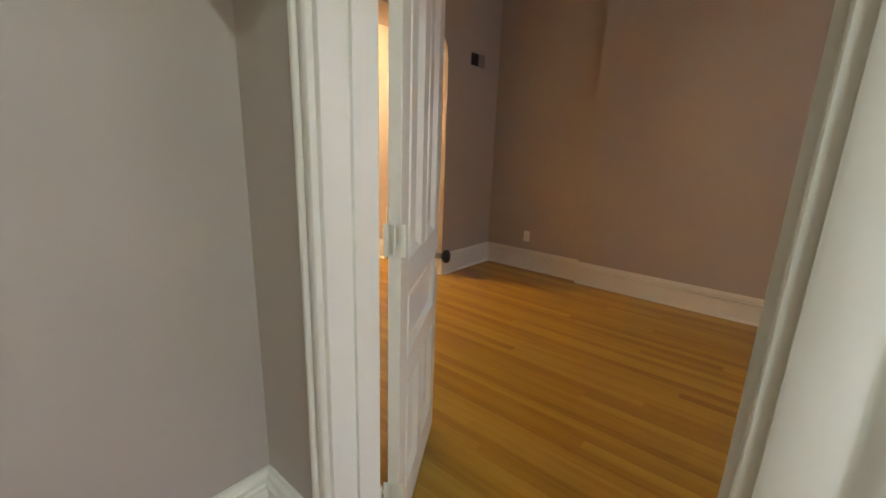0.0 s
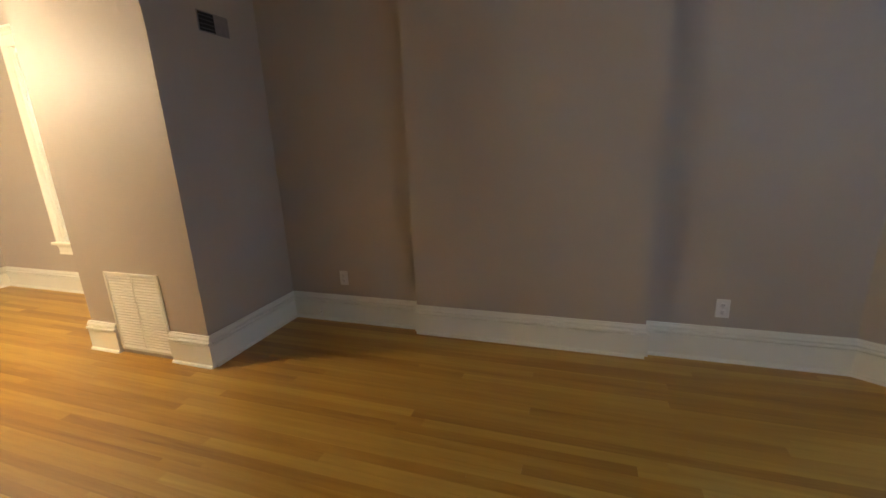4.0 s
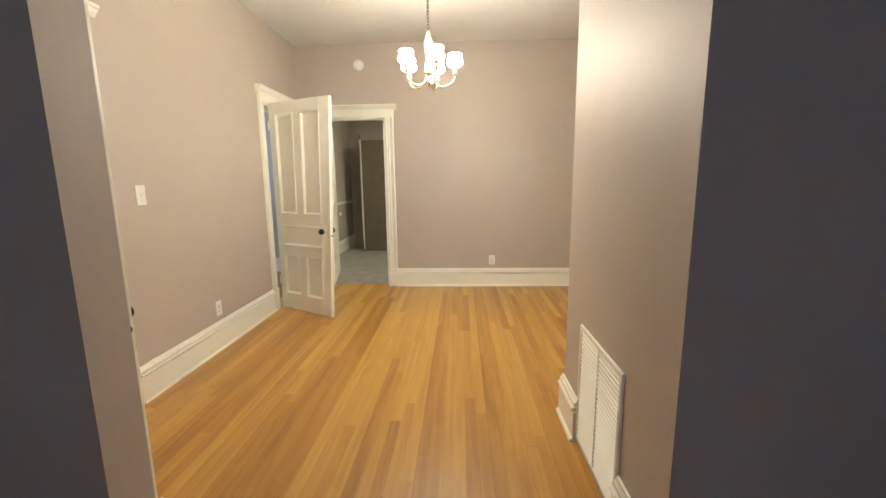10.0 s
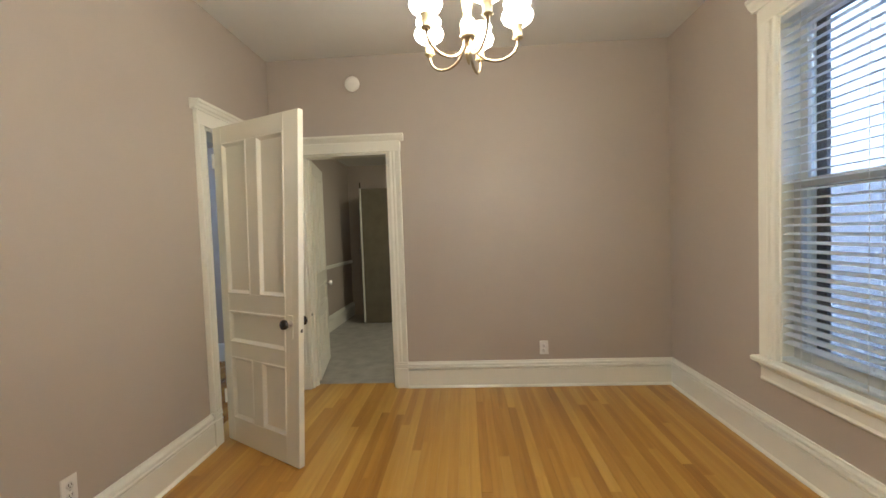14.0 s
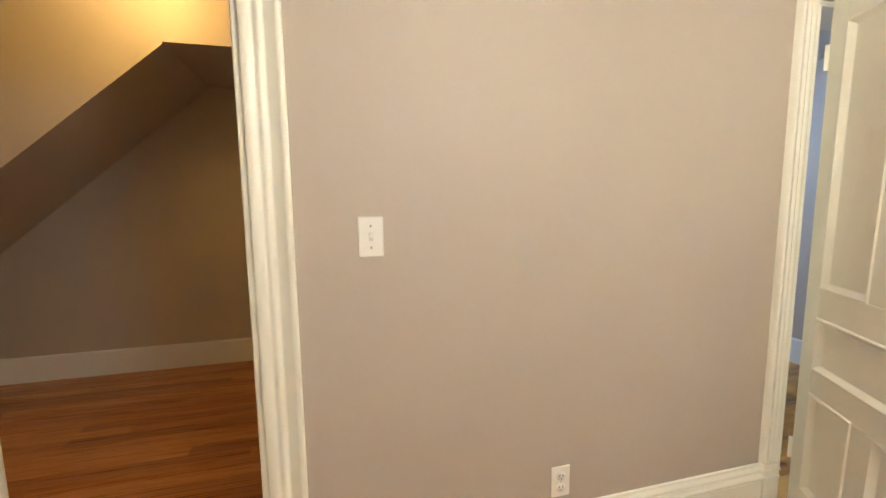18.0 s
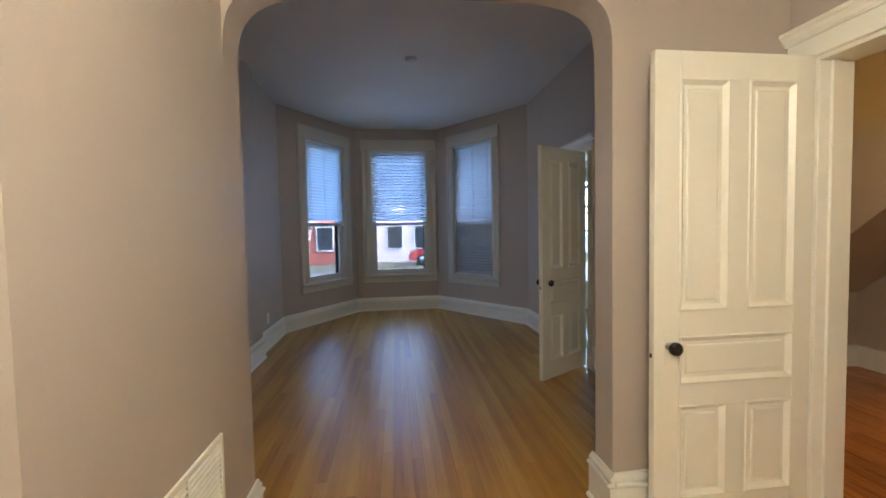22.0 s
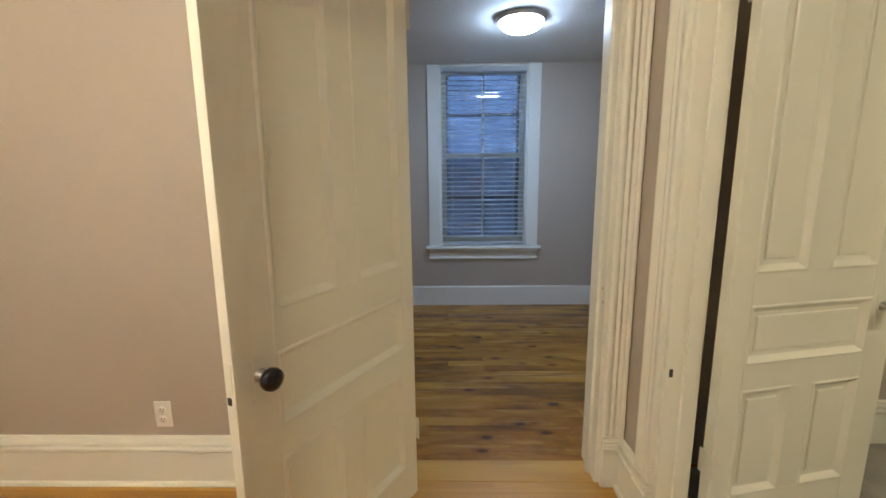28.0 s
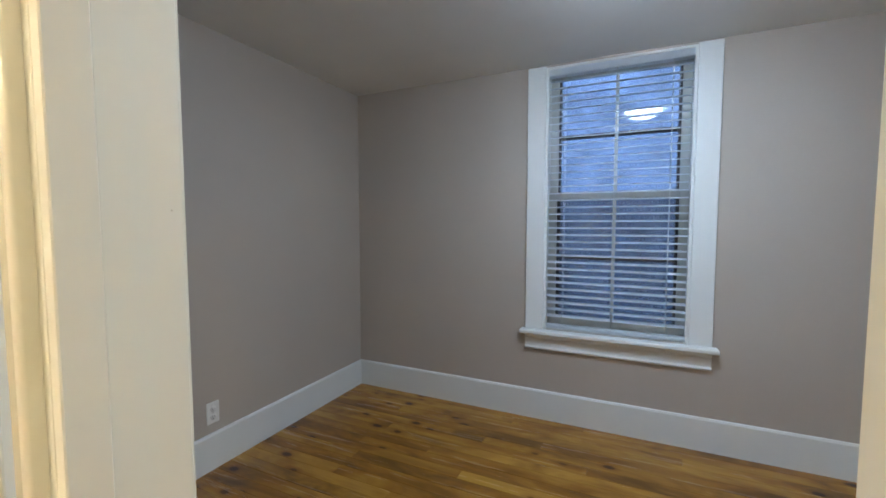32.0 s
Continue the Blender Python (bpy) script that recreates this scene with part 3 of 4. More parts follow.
def arch_wall():
    """The wall between front room and dining room with a flattened arch through it."""
    x0, x1, spring, rise, n = 1.85, XP, 1.95, 0.395, 4.0
    c, a = (x0 + x1) / 2, (x1 - x0) / 2
    arc = []
    for i in range(41):
        th = math.pi * i / 40
        u, v = math.cos(th), math.sin(th)
        k = 2 / (5.4 if u > 0 else n)
        arc.append((c - a * math.copysign(abs(u) ** k, u), spring + rise * abs(v) ** k))
    bm = bmesh.new()
    rows = []
    for y in (YA0, YA1):
        lower = [bm.verts.new((x, y, z)) for x, z in arc]
        upper = [bm.verts.new((x, y, 3.05)) for x, z in arc]
        piers = []
        for xo, edge in ((XL, arc[0]), (XR, arc[-1])):
            piers.append([bm.verts.new(p) for p in ((xo, y, -0.02), (edge[0], y, -0.02), (edge[0], y, spring), (edge[0], y, 3.05), (xo, y, 3.05))])
        rows.append((lower, upper, piers))
        for i in range(40):
            bm.faces.new((lower[i], lower[i + 1], upper[i + 1], upper[i]))
        for p in piers:
            bm.faces.new(p)
    (l0, u0, p0), (l1, u1, p1) = rows
    for i in range(40):
        f = bm.faces.new((l0[i], l1[i], l1[i + 1], l0[i + 1]))
        f.smooth = True
    for s in (0, 1):
        bm.faces.new((p0[s][1], p1[s][1], p1[s][2], p0[s][2]))
    bmesh.ops.remove_doubles(bm, verts=bm.verts[:], dist=1e-5)
    bmesh.ops.recalc_face_normals(bm, faces=bm.faces[:])
    for e in bm.edges:
        e.smooth = len(e.link_faces) == 2 and e.calc_face_angle() < 0.5
    return bm


structure("wall_arch", arch_wall(), PAINT, "greige plaster wall with a rounded arched opening", "wall")
structure("soffit", bxs((XL, XP, YA1, 3.80, 2.43, HC + 0.1)), PAINT, "greige boxed soffit above the arch", "soffit")
wall("wall_closet_side", XP, YA1, 90, YP - 0.10 - YA1, 0.0 + 0.1, -0.02, 3.05, [], "greige closet side wall").matrix_basis = pose(XP, YP - 0.10, 0, 0, 0, -90)
CD = (3.592, 4.245)
wall("wall_closet_front", XR, YP, 180, XR - XP, 0.10, -0.02, 3.05, [(XR - CD[1], XR - CD[0], -0.1, 2.10)], "greige closet wall with a white door")

# ceilings
structure("ceiling_front", bxs((0.9, XR + 0.2, -2.2, YA0, HF, HF + 0.1)), CEILING, "white painted ceiling", "ceiling")
structure("ceiling_dining", bxs((XL, XR, YA1, YF, HC, HC + 0.1)), CEILING, "white painted ceiling", "ceiling")

# stair room
wall("wall_stair_end", -0.0, 1.63, 180, 1.55, 0.004, -0.02, 3.05, [], "greige wall under the stairs").matrix_basis = pose(XH, 1.63, 0, 0, 0, 180)
bpy.data.objects["wall_stair_end"].data.transform(Matrix.Diagonal((2.4 / 1.55, 1, 1, 1)))
SW = (3.76, 4.33, 0.62, 2.12)
wall("wall_stair_back", -1.40, 1.56, 90, 2.95, 0.16, -0.02, 3.05, [(SW[0] - 1.56, SW[1] - 1.56, SW[2], SW[3])], "greige wall with a window in the stair room")
wall("wall_between", -1.62, 4.45, 0, XH + 1.62, YB - 4.45, -0.02, 3.05, [], "greige wall between two small rooms")
structure("ceiling_stair", bxs((-1.4, XH, 1.6, 4.46, HS, HS + 0.1)), CEILING, "ceiling of the stair room", "ceiling")


def stair_case():
    """The closed side and the sloping underside of the stairs."""
    bm = bmesh.new()
    y0, z0, y1, z1 = 1.63, 0.68, 3.40, 2.19
    prism(bm, [(y0, z0), (y1, z1), (y1, HS), (y0, HS)], -1.40, -0.50, "yzx")
    return bm


structure("stair_underside", stair_case(), PAINT, "greige sloping underside of a staircase", "stairs")
structure("stair_bulkhead", bxs((-1.40, -0.475, 3.40, 4.45, 2.19, HS)), PAINT, "greige bulkhead beside the stairs", "stairs")

# bedroom
wall("wall_bedroom_window", -1.45, YB, 90, 3.14, 0.16, -0.02, 2.6, [(WB[0] - YB, WB[1] - YB, WB[2], WB[3])], "greige bedroom wall with a window")
wall("wall_bedroom_right", -1.45, 7.75, 0, XH + 1.45, 0.1, -0.02, 2.6, [], "greige bedroom wall")
wall("wall_bedroom_door_end", XH, 7.75, -90, 0.65, 0.05, -0.02, 2.6, [], "greige bedroom wall beside the door")
structure("ceiling_bedroom", bxs((-1.45, XH, 4.62, 7.75, HB, HB + 0.1)), CEILING, "low white bedroom ceiling", "ceiling")

# hall
structure("floor_hall", bxs((-1.1, XH, -1.40, 1.625, -0.06, 0.0)), FIR, "dark varnished hall floor", "floor")
wall("wall_hall_left", -1.10, -1.40, 90, 3.0, 0.1, -0.02, 3.05, [], "greige hall wall")
wall("wall_hall_end", -1.10, 1.625, 0, XH + 1.10, 0.004, -0.02, 3.05, [], "greige hall end wall")
wall("wall_hall_front", XH, -1.40, 180, XH + 1.10, 0.16, -0.02, 3.05, [(0.35, 1.45, 0.0, 2.15)], "hall wall with the glazed entrance")
wall("wall_hall_bay", XH, -0.53, -90, 0.90, 0.1, -0.02, 3.05, [], "short hall wall beside the bay")
structure("ceiling_hall", bxs((-1.1, XH, -1.5, 1.63, 2.90, 3.0)), CEILING, "white hall ceiling", "ceiling")

# kitchen passage
structure("floor_kitchen", bxs((0.70, 3.2, YF + 0.098, 10.2, -0.06, -0.004)), VINYL, "grey sheet vinyl floor", "floor")
wall("wall_kitchen_left", 0.72, YF + 0.10, 90, 3.2, 0.1, -0.02, 2.6, [], "greige kitchen wall with a chair rail")
wall("wall_kitchen_right", 3.2, 10.2, -90, 3.2, 0.1, -0.02, 2.6, [], "greige kitchen wall")
wall("wall_kitchen_end", 0.72, 10.2, 0, 2.48, 0.1, -0.02, 2.6, [], "greige kitchen end wall")
structure("ceiling_kitchen", bxs((0.72, 3.2, YF + 0.10, 10.2, 2.45, 2.55)), CEILING, "white kitchen ceiling", "ceiling")

# skirting
for run in (
    (XL, DB[0] - 0.081, XL, DS[1] + 0.109), (XL, YA0, XL, D1[1] + 0.109), (XL, D1[0] - 0.109, *BAY_L), (*BAY_L, *BAY_2), (*BAY_2, *BAY_1),
    (*BAY_1, *BAY_R), (*BAY_R, XR, 0.40), (XB, 0.40, XB, 1.92), (XR, 1.92, XR, YA0), (XR, YA0, XP, YA0), (1.85, YA0, XL, YA0),
    (XL, YA1, 1.85, YA1), (XR, YP, XR, YF), (XR, YF, DK[1] + 0.107, YF), (DK[0] - 0.099, YF, XL, YF),
):
    baseboard(*run)
baseboard(XP, YA0, XP, 3.375, back=(0.022, 0))
baseboard(XP, 3.885, XP, YP, back=(0, 0.022))
baseboard(1.85, YA1, 1.85, YA0, back=(0.022, 0.022))
baseboard(XP, YP, CD[0] - 0.058, YP)
baseboard(XR, 0.40, XB, 0.40, shoe=False, back=(0, 0.0))
baseboard(XB, 1.92, XR, 1.92, shoe=False)
for run in ((-1.45, 7.75, -1.45, YB), (-1.45, YB, XH, YB), (XH, 7.75, -1.45, 7.75), (-1.40, 4.45, -1.40, 1.63), (-1.40, 1.63, XH, 1.63)):
    baseboard(*run, profile=BASE_PLAIN, shoe=False)
baseboard(XH, 1.625, -1.10, 1.625, shoe=False)
baseboard(XH, D1[1] + 0.064, XH, 1.625, shoe=False)
baseboard(0.72, 10.2, 0.72, YF + 0.10, shoe=False)

# door frames and leaves
door_frame("door_frame_1", pose(XL, D1[0], 0, 0, 0, 90), D1[1] - D1[0], HEAD, XL - XH, "cream painted fluted door frame to the hall", back_cw=0.062)
door_frame("door_frame_2", pose(XL, DS[0], 0, 0, 0, 90), DS[1] - DS[0], HEAD, XL - XH, "cream painted fluted door frame to the stair room")
door_frame("door_frame_3", pose(XL, DB[0], 0, 0, 0, 90), DB[1] - DB[0], HEAD, XL - XH, "cream painted fluted door frame to the bedroom", cl=0.078, cr=0.084, over=(0.03, 0.0))
door_frame("door_frame_4", pose(DK[0], YF, 0, 0, 0, 0), DK[1] - DK[0], HEAD_K, 0.10, "cream painted fluted door frame to the kitchen", cl=0.096, cr=0.104)

door_leaf("door_1", pose(XL + 0.032, 1.218, 0.010, 0, 0, 31.5), 0.645, 2.005, "cream five-panel door with dark knobs, standing wide open", knob_z=0.84, hinges=(0.16, 0.985, 1.76))
door_leaf("door_2", pose(XL + 0.012, 3.320, 0.010, 0, 0, 0.6), 0.732, 2.015, "cream five-panel door with dark knobs, standing open square to the wall")
door_leaf("door_3", pose(XL + 0.054, 6.062, 0.010, 0, 0, -30.0), 0.72, 2.005, "slightly warped cream five-panel door with dark knobs, wide open", stiles=(0.075, 0.112), raised=False, warp=0.080)
door_leaf("door_4", pose(DK[0] - 0.003, YF + 0.170, 0.010, 0, 0, 102), 0.69, 1.972, "cream five-panel door with white knobs, open into the kitchen", knob_label="white china door knob", knob_mat=PORCELAIN)

# ---------------------------------------------------------------- windows and blinds
def window(name, m, w, z0, z1, depth, label, mat=None, cw=0.116, cap=True, apron=True, muntin=False, storm=True, head=0.09, plain_cas=False, crown=True, meet=0.52, bars=()):
    """Double-hung window: local x from 0 to w, room face at y = 0, outside towards +y."""
    mat = mat or TRIM
    th = thing(name, m, label, "window", "", "structure")
    h = z1 - z0
    for x, flip in ((0.0, True), (w, False)):
        if plain_cas:
            a, b = (-cw, 0.0) if flip else (w, w + cw)
            part("casing", bxs((a, b, -0.020, 0, z0, z1 + (0.0 if cap else 0.004)), bevel=0.003), mat, th)
        else:
            part("casing", casing_bar(z0, z1, flip, cw, CASING if crown else CASING_PLAIN), mat, th, m=Matrix.Translation((x, 0, 0)))
    if cap:
        part("head_casing", bxs((-cw - 0.006, w + cw + 0.006, -0.026, 0, z1, z1 + head), bevel=0.003), mat, th)
    if cap and crown:
        bm = bmesh.new()
        k = z1 + head
        prism(bm, [(0, k), (-0.030, k), (-0.036, k + 0.014), (-0.050, k + 0.026), (-0.058, k + 0.046), (-0.066, k + 0.052), (-0.066, k + 0.070), (0, k + 0.074)], -cw - 0.04, w + cw + 0.04, "yzx")
        part("cap_moulding", bm, mat, th)
    ear = 0.03 if crown else 0.004
    part("window_sill", bxs((-cw - ear, w + cw + ear, -0.062 if crown else -0.045, 0.02, z0 - 0.030, z0 - 0.002), bevel=0.006), mat, th)
    if apron:
        bm = bmesh.new()
        prism(bm, [(0, z0 - 0.135), (-0.018, z0 - 0.135), (-0.024, z0 - 0.125), (-0.018, z0 - 0.112), (-0.018, z0 - 0.062), (-0.028, z0 - 0.050), (-0.034, z0 - 0.031), (0, z0 - 0.031)], -cw, w + cw, "yzx")
        part("apron", bm, mat, th)
    for a, b in ((-0.002, 0.014), (w - 0.014, w + 0.002)):
        part("jamb_liner", bxs((a, b, -0.001, depth, z0, z1)), mat, th)
    part("head_liner", bxs((0.014, w - 0.014, -0.001, depth, z1 - 0.014, z1 + 0.002)), mat, th)
    part("sill_liner", bxs((0.014, w - 0.014, 0.021, depth + 0.03, z0 - 0.02, z0 + 0.006)), mat, th)
    mid = z0 + h * meet
    for nm, a, b, y in (("upper_sash", mid - 0.022, z1 - 0.014, 0.098), ("lower_sash", z0 + 0.006, mid + 0.022, 0.062)):
        sash = part(nm, bxs((0.014, 0.060, y, y + 0.034, a, b), (w - 0.060, w - 0.014, y, y + 0.034, a, b), (0.060, w - 0.060, y, y + 0.034, a, a + (0.07 if nm[0] == "l" else 0.044)), (0.060, w - 0.060, y, y + 0.034, b - 0.044, b), bevel=0.002), SASH if storm else mat, th)
        g = bxs((0.058, w - 0.058, y + 0.015, y + 0.019, a + 0.042, b - 0.042))
        p = part("pane", g, GLASS, sash)
        p.visible_shadow = False
        if muntin:
            part("muntin", bxs((w / 2 - 0.010, w / 2 + 0.010, y + 0.004, y + 0.014, a + 0.044, b - 0.044)), mat, sash)
    if storm:
        fr = part("storm_frame", bxs((0.014, 0.074, depth - 0.02, depth, z0, z1 - 0.014), (w - 0.074, w - 0.014, depth - 0.02, depth, z0, z1 - 0.014), (0.074, w - 0.074, depth - 0.02, depth, mid - 0.03, mid + 0.015), (0.074, w - 0.074, depth - 0.02, depth, z1 - 0.05, z1 - 0.014), *((0.074, w - 0.074, depth - 0.02, depth, z0 + h * k - 0.014, z0 + h * k + 0.014) for k in bars)), SASH_DARK, th, "dark outer storm sash")
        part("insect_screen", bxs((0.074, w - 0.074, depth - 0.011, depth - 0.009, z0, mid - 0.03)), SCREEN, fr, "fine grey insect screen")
    return th


def blind(m, w, top, bottom, label, tilt=20, pitch=0.044, depth=0.050, y=0.030, stack=True):
    """Venetian blind hung in a window: local x from 0 to w."""
    th = thing("window_blind", m, label, "blind", "venetian blinds")
    part("headrail", bxs((0.008, w - 0.008, y - 0.028, y + 0.028, top - 0.045, top - 0.002), bevel=0.003), SLAT, th)
    bm = bmesh.new()
    k = depth / 2
    pts = [(-k, -0.0012), (-k * 0.5, 0.0018), (0, 0.003), (k * 0.5, 0.0018), (k, -0.0012)]
    cords = (w * 0.16, w * 0.84) if w < 0.8 else (w * 0.14, w * 0.5, w * 0.86)
    stops = [0.012] + [c + e for c in cords for e in (-0.004, 0.004)] + [w - 0.012]
    for a, b in zip(stops[::2], stops[1::2]):
        prism(bm, pts + [(u, v + 0.0022) for u, v in pts[::-1]], a, b, "yzx")
    for c in cords:
        box(bm, c - 0.004, c + 0.004, -k, -0.007, 0.0005, 0.0030)
        box(bm, c - 0.004, c + 0.004, 0.007, k, 0.0005, 0.0030)
    me = mesh_of("slat", bm, SLAT)
    n = int((top - 0.07 - bottom - 0.02) / pitch)
    rnd = random.Random(int(1000 * (top + bottom + w)))
    for i in range(n):
        z = top - 0.075 - i * pitch
        part("slat", me, SLAT, th, m=pose(0, y, z, tilt + rnd.uniform(-0.4, 0.4), rnd.uniform(-0.03, 0.03), 0))
    part("bottom_rail", bxs((0.010, w - 0.010, y - 0.026, y + 0.026, bottom, bottom + 0.020), bevel=0.004), SLAT, th)
    for x in cords:
        for dy in (-k - 0.001, k + 0.001):
            bm = bmesh.new()
            tube(bm, [(x, y + dy, top - 0.03), (x, y + dy, bottom + 0.01)], 0.0014, 5)
            part("ladder_cord", bm, CORD, th)
    return th


def put_window(name, m, u0, u1, z0, z1, label, depth=0.16, **kw):
    return window(name, m @ Matrix.Translation((u0, 0, 0)), u1 - u0, z0, z1, depth, label, **kw)


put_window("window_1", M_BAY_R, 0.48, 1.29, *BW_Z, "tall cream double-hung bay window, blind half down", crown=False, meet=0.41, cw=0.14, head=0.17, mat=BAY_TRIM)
blind(M_BAY_R @ Matrix.Translation((0.48, 0, 0)), 0.81, BW_Z[1], 1.42, "white closed blind covering the upper half of the window", tilt=-58)
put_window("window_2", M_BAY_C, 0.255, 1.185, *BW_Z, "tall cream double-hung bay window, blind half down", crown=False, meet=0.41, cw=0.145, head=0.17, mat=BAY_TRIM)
blind(M_BAY_C @ Matrix.Translation((0.255, 0, 0)), 0.93, BW_Z[1], 1.42, "white open-slatted blind covering the upper half of the window", tilt=-21, pitch=0.046)
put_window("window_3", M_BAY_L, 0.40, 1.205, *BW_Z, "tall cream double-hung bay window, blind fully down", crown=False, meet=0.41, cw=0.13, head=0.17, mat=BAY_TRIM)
blind(M_BAY_L @ Matrix.Translation((0.40, 0, 0)), 0.805, BW_Z[1], BW_Z[0] + 0.01, "white closed blind lowered to the sill", tilt=-58)
M_DIN = pose(XR, WD[1], 0, 0, 0, -90)
put_window("window_4", M_DIN, 0.0, WD[1] - WD[0], WD[2], WD[3], "tall cream double-hung window with projecting sill", depth=0.20)
blind(M_DIN, WD[1] - WD[0], WD[3], WD[2] + 0.012, "white venetian blind lowered with open slats", tilt=12)
M_BED = pose(-1.45, WB[0], 0, 0, 0, 90)
put_window("window_5", M_BED, 0.0, WB[1] - WB[0], WB[2], WB[3], "white double-hung bedroom window with flat casing", mat=WHITE_TRIM, cap=False, plain_cas=True, muntin=True, bars=(0.28, 0.75))
blind(M_BED, WB[1] - WB[0], WB[3] - 0.01, WB[2] + 0.012, "white venetian blind lowered with open slats", tilt=8)
M_STW = pose(-1.40, SW[0], 0, 0, 0, 90)
put_window("window_6", M_STW, 0.0, SW[1] - SW[0], SW[2], SW[3], "cream window in the stair room", cap=False, plain_cas=True)
blind(M_STW, SW[1] - SW[0], SW[3], SW[2] + 0.012, "white closed blind lowered to the sill", tilt=-62)

# entrance
ent = thing("door_5", pose(XH - 0.35, -1.40, 0, 0, 0, 180), "glazed entrance door with small panes", "door", "", "structure")
part("door_frame", bxs((0, 0.09, 0.02, 0.07, 0, 2.15), (1.01, 1.10, 0.02, 0.07, 0, 2.15), (0.09, 1.01, 0.02, 0.07, 0, 0.45), (0.09, 1.01, 0.02, 0.07, 2.05, 2.15), bevel=0.003), TRIM, ent)
for z in (0.85, 1.25, 1.65):
    part("glazing_bar", bxs((0.09, 1.01, 0.03, 0.06, z, z + 0.03)), TRIM, ent)
for a, b in ((0.45, 0.85), (0.88, 1.25), (1.28, 1.65), (1.68, 2.05)):
    part("pane", bxs((0.085, 1.015, 0.043, 0.047, a, b)), GLASS, ent).visible_shadow = False

# ---------------------------------------------------------------- chandelier
def chandelier(x, y, z_bot):
    """Five-arm ceiling light; z_bot is the lowest tip."""
    th = thing("chandelier", pose(x, y, z_bot), "cream and brass five-arm chandelier with lit opal glass shades", "chandelier")
    top = HC - z_bot
    bm = bmesh.new()
    lathe(bm, [(0, top), (0.062, top), (0.060, top - 0.012), (0.040, top - 0.026), (0.012, top - 0.034), (0, top - 0.036)], 24)
    part("canopy", bm, BRASS, th)
    bm = bmesh.new()
    z, k = 0.362, 0
    while z < top - 0.04:
        ring = []
        for i in range(13):
            a = 2 * math.pi * i / 12
            u, v = 0.0075 * math.cos(a), 0.014 * math.sin(a)
            ring.append((u, 0, z + 0.012 + v) if k % 2 else (0, u, z + 0.012 + v))
        tube(bm, ring, 0.0026, 5)
        z, k = z + 0.021, k + 1
    part("chain", bm, CHAIN, th)
    bm = bmesh.new()
    lathe(bm, [(0, 0.365), (0.010, 0.362), (0.016, 0.350), (0.012, 0.338), (0.022, 0.325), (0.028, 0.300), (0.027, 0.262), (0.019, 0.215), (0.014, 0.180), (0.018, 0.165), (0.010, 0.155), (0, 0.155)], 22)
    part("column", bm, CREAM_METAL, th, "cream enamel turned column")
    bm = bmesh.new()
    lathe(bm, [(0, 0.160), (0.024, 0.158), (0.027, 0.150), (0.025, 0.110), (0.030, 0.104), (0.026, 0.092), (0.012, 0.086), (0.008, 0.060), (0.014, 0.046), (0.010, 0.022), (0.004, 0.006), (0, 0.0)], 22)
    part("hub", bm, BRASS, th)
    arm_bm = bmesh.new()
    path = [(0.016, 0, 0.092), (0.022, 0, 0.062), (0.036, 0, 0.036), (0.060, 0, 0.018), (0.090, 0, 0.010), (0.120, 0, 0.013), (0.146, 0, 0.024), (0.166, 0, 0.042), (0.176, 0, 0.064), (0.178, 0, 0.088)]
    tube(arm_bm, path, 0.0052, 8)
    arm = mesh_of("arm", arm_bm, BRASS)
    ex, ez = path[-1][0], path[-1][2]
    cup = bmesh.new()
    lathe(cup, [(0, -0.004), (0.016, -0.003), (0.020, 0.002), (0.015, 0.006), (0.016, 0.040), (0.021, 0.044), (0.021, 0.050), (0.0, 0.052)], 18)
    cup = mesh_of("socket_cup", cup, CREAM_METAL)
    sh = bmesh.new()
    lathe(sh, [(0.020, 0.044), (0.036, 0.049), (0.054, 0.064), (0.061, 0.082), (0.057, 0.098), (0.047, 0.109), (0.045, 0.116), (0.050, 0.128), (0.053, 0.142), (0.050, 0.149), (0.047, 0.143), (0.044, 0.128), (0.040, 0.117), (0.042, 0.108), (0.052, 0.096), (0.056, 0.082), (0.050, 0.067), (0.033, 0.053), (0.018, 0.048)], 24)
    for v in sh.verts:
        v.co = (v.co.x * 0.93, v.co.y * 0.93, 0.044 + (v.co.z - 0.044) * 0.82)
    shade = mesh_of("shade", sh, SHADE_GLOW)
    for i in range(5):
        m = pose(0, 0, 0, 0, 0, 72 * i - 70)
        part("arm", arm, BRASS, th, m=m)
        at = m @ Matrix.Translation((ex, 0, ez))
        part("socket_cup", cup, CREAM_METAL, th, m=at)
        part("shade", shade, SHADE_GLOW, th, "lit opal glass shade", m=at)
    return th


chandelier(2.665, 4.995, 1.895)

# ---------------------------------------------------------------- ceiling lights
def dome_light(x, y, z, r, glass, label, depth):
    th = thing("ceiling_light", pose(x, y, z), label, "ceiling light")
    bm = bmesh.new()
    lathe(bm, [(0, 0), (r * 1.08, 0), (r * 1.10, -0.012), (r * 1.06, -0.026), (r * 0.98, -0.030), (0, -0.030)], 36)
    part("rim", bm, STEEL, th, "metal rim")
    bm = bmesh.new()
    lathe(bm, [(r * 0.97, -0.028)] + [(r * 0.97 * math.cos(a), -0.028 - depth * math.sin(a)) for a in (radians(d) for d in (15, 30, 45, 60, 75))] + [(0, -0.028 - depth)], 36)
    part("diffuser", bm, glass, th, "lit glass diffuser")
    return th


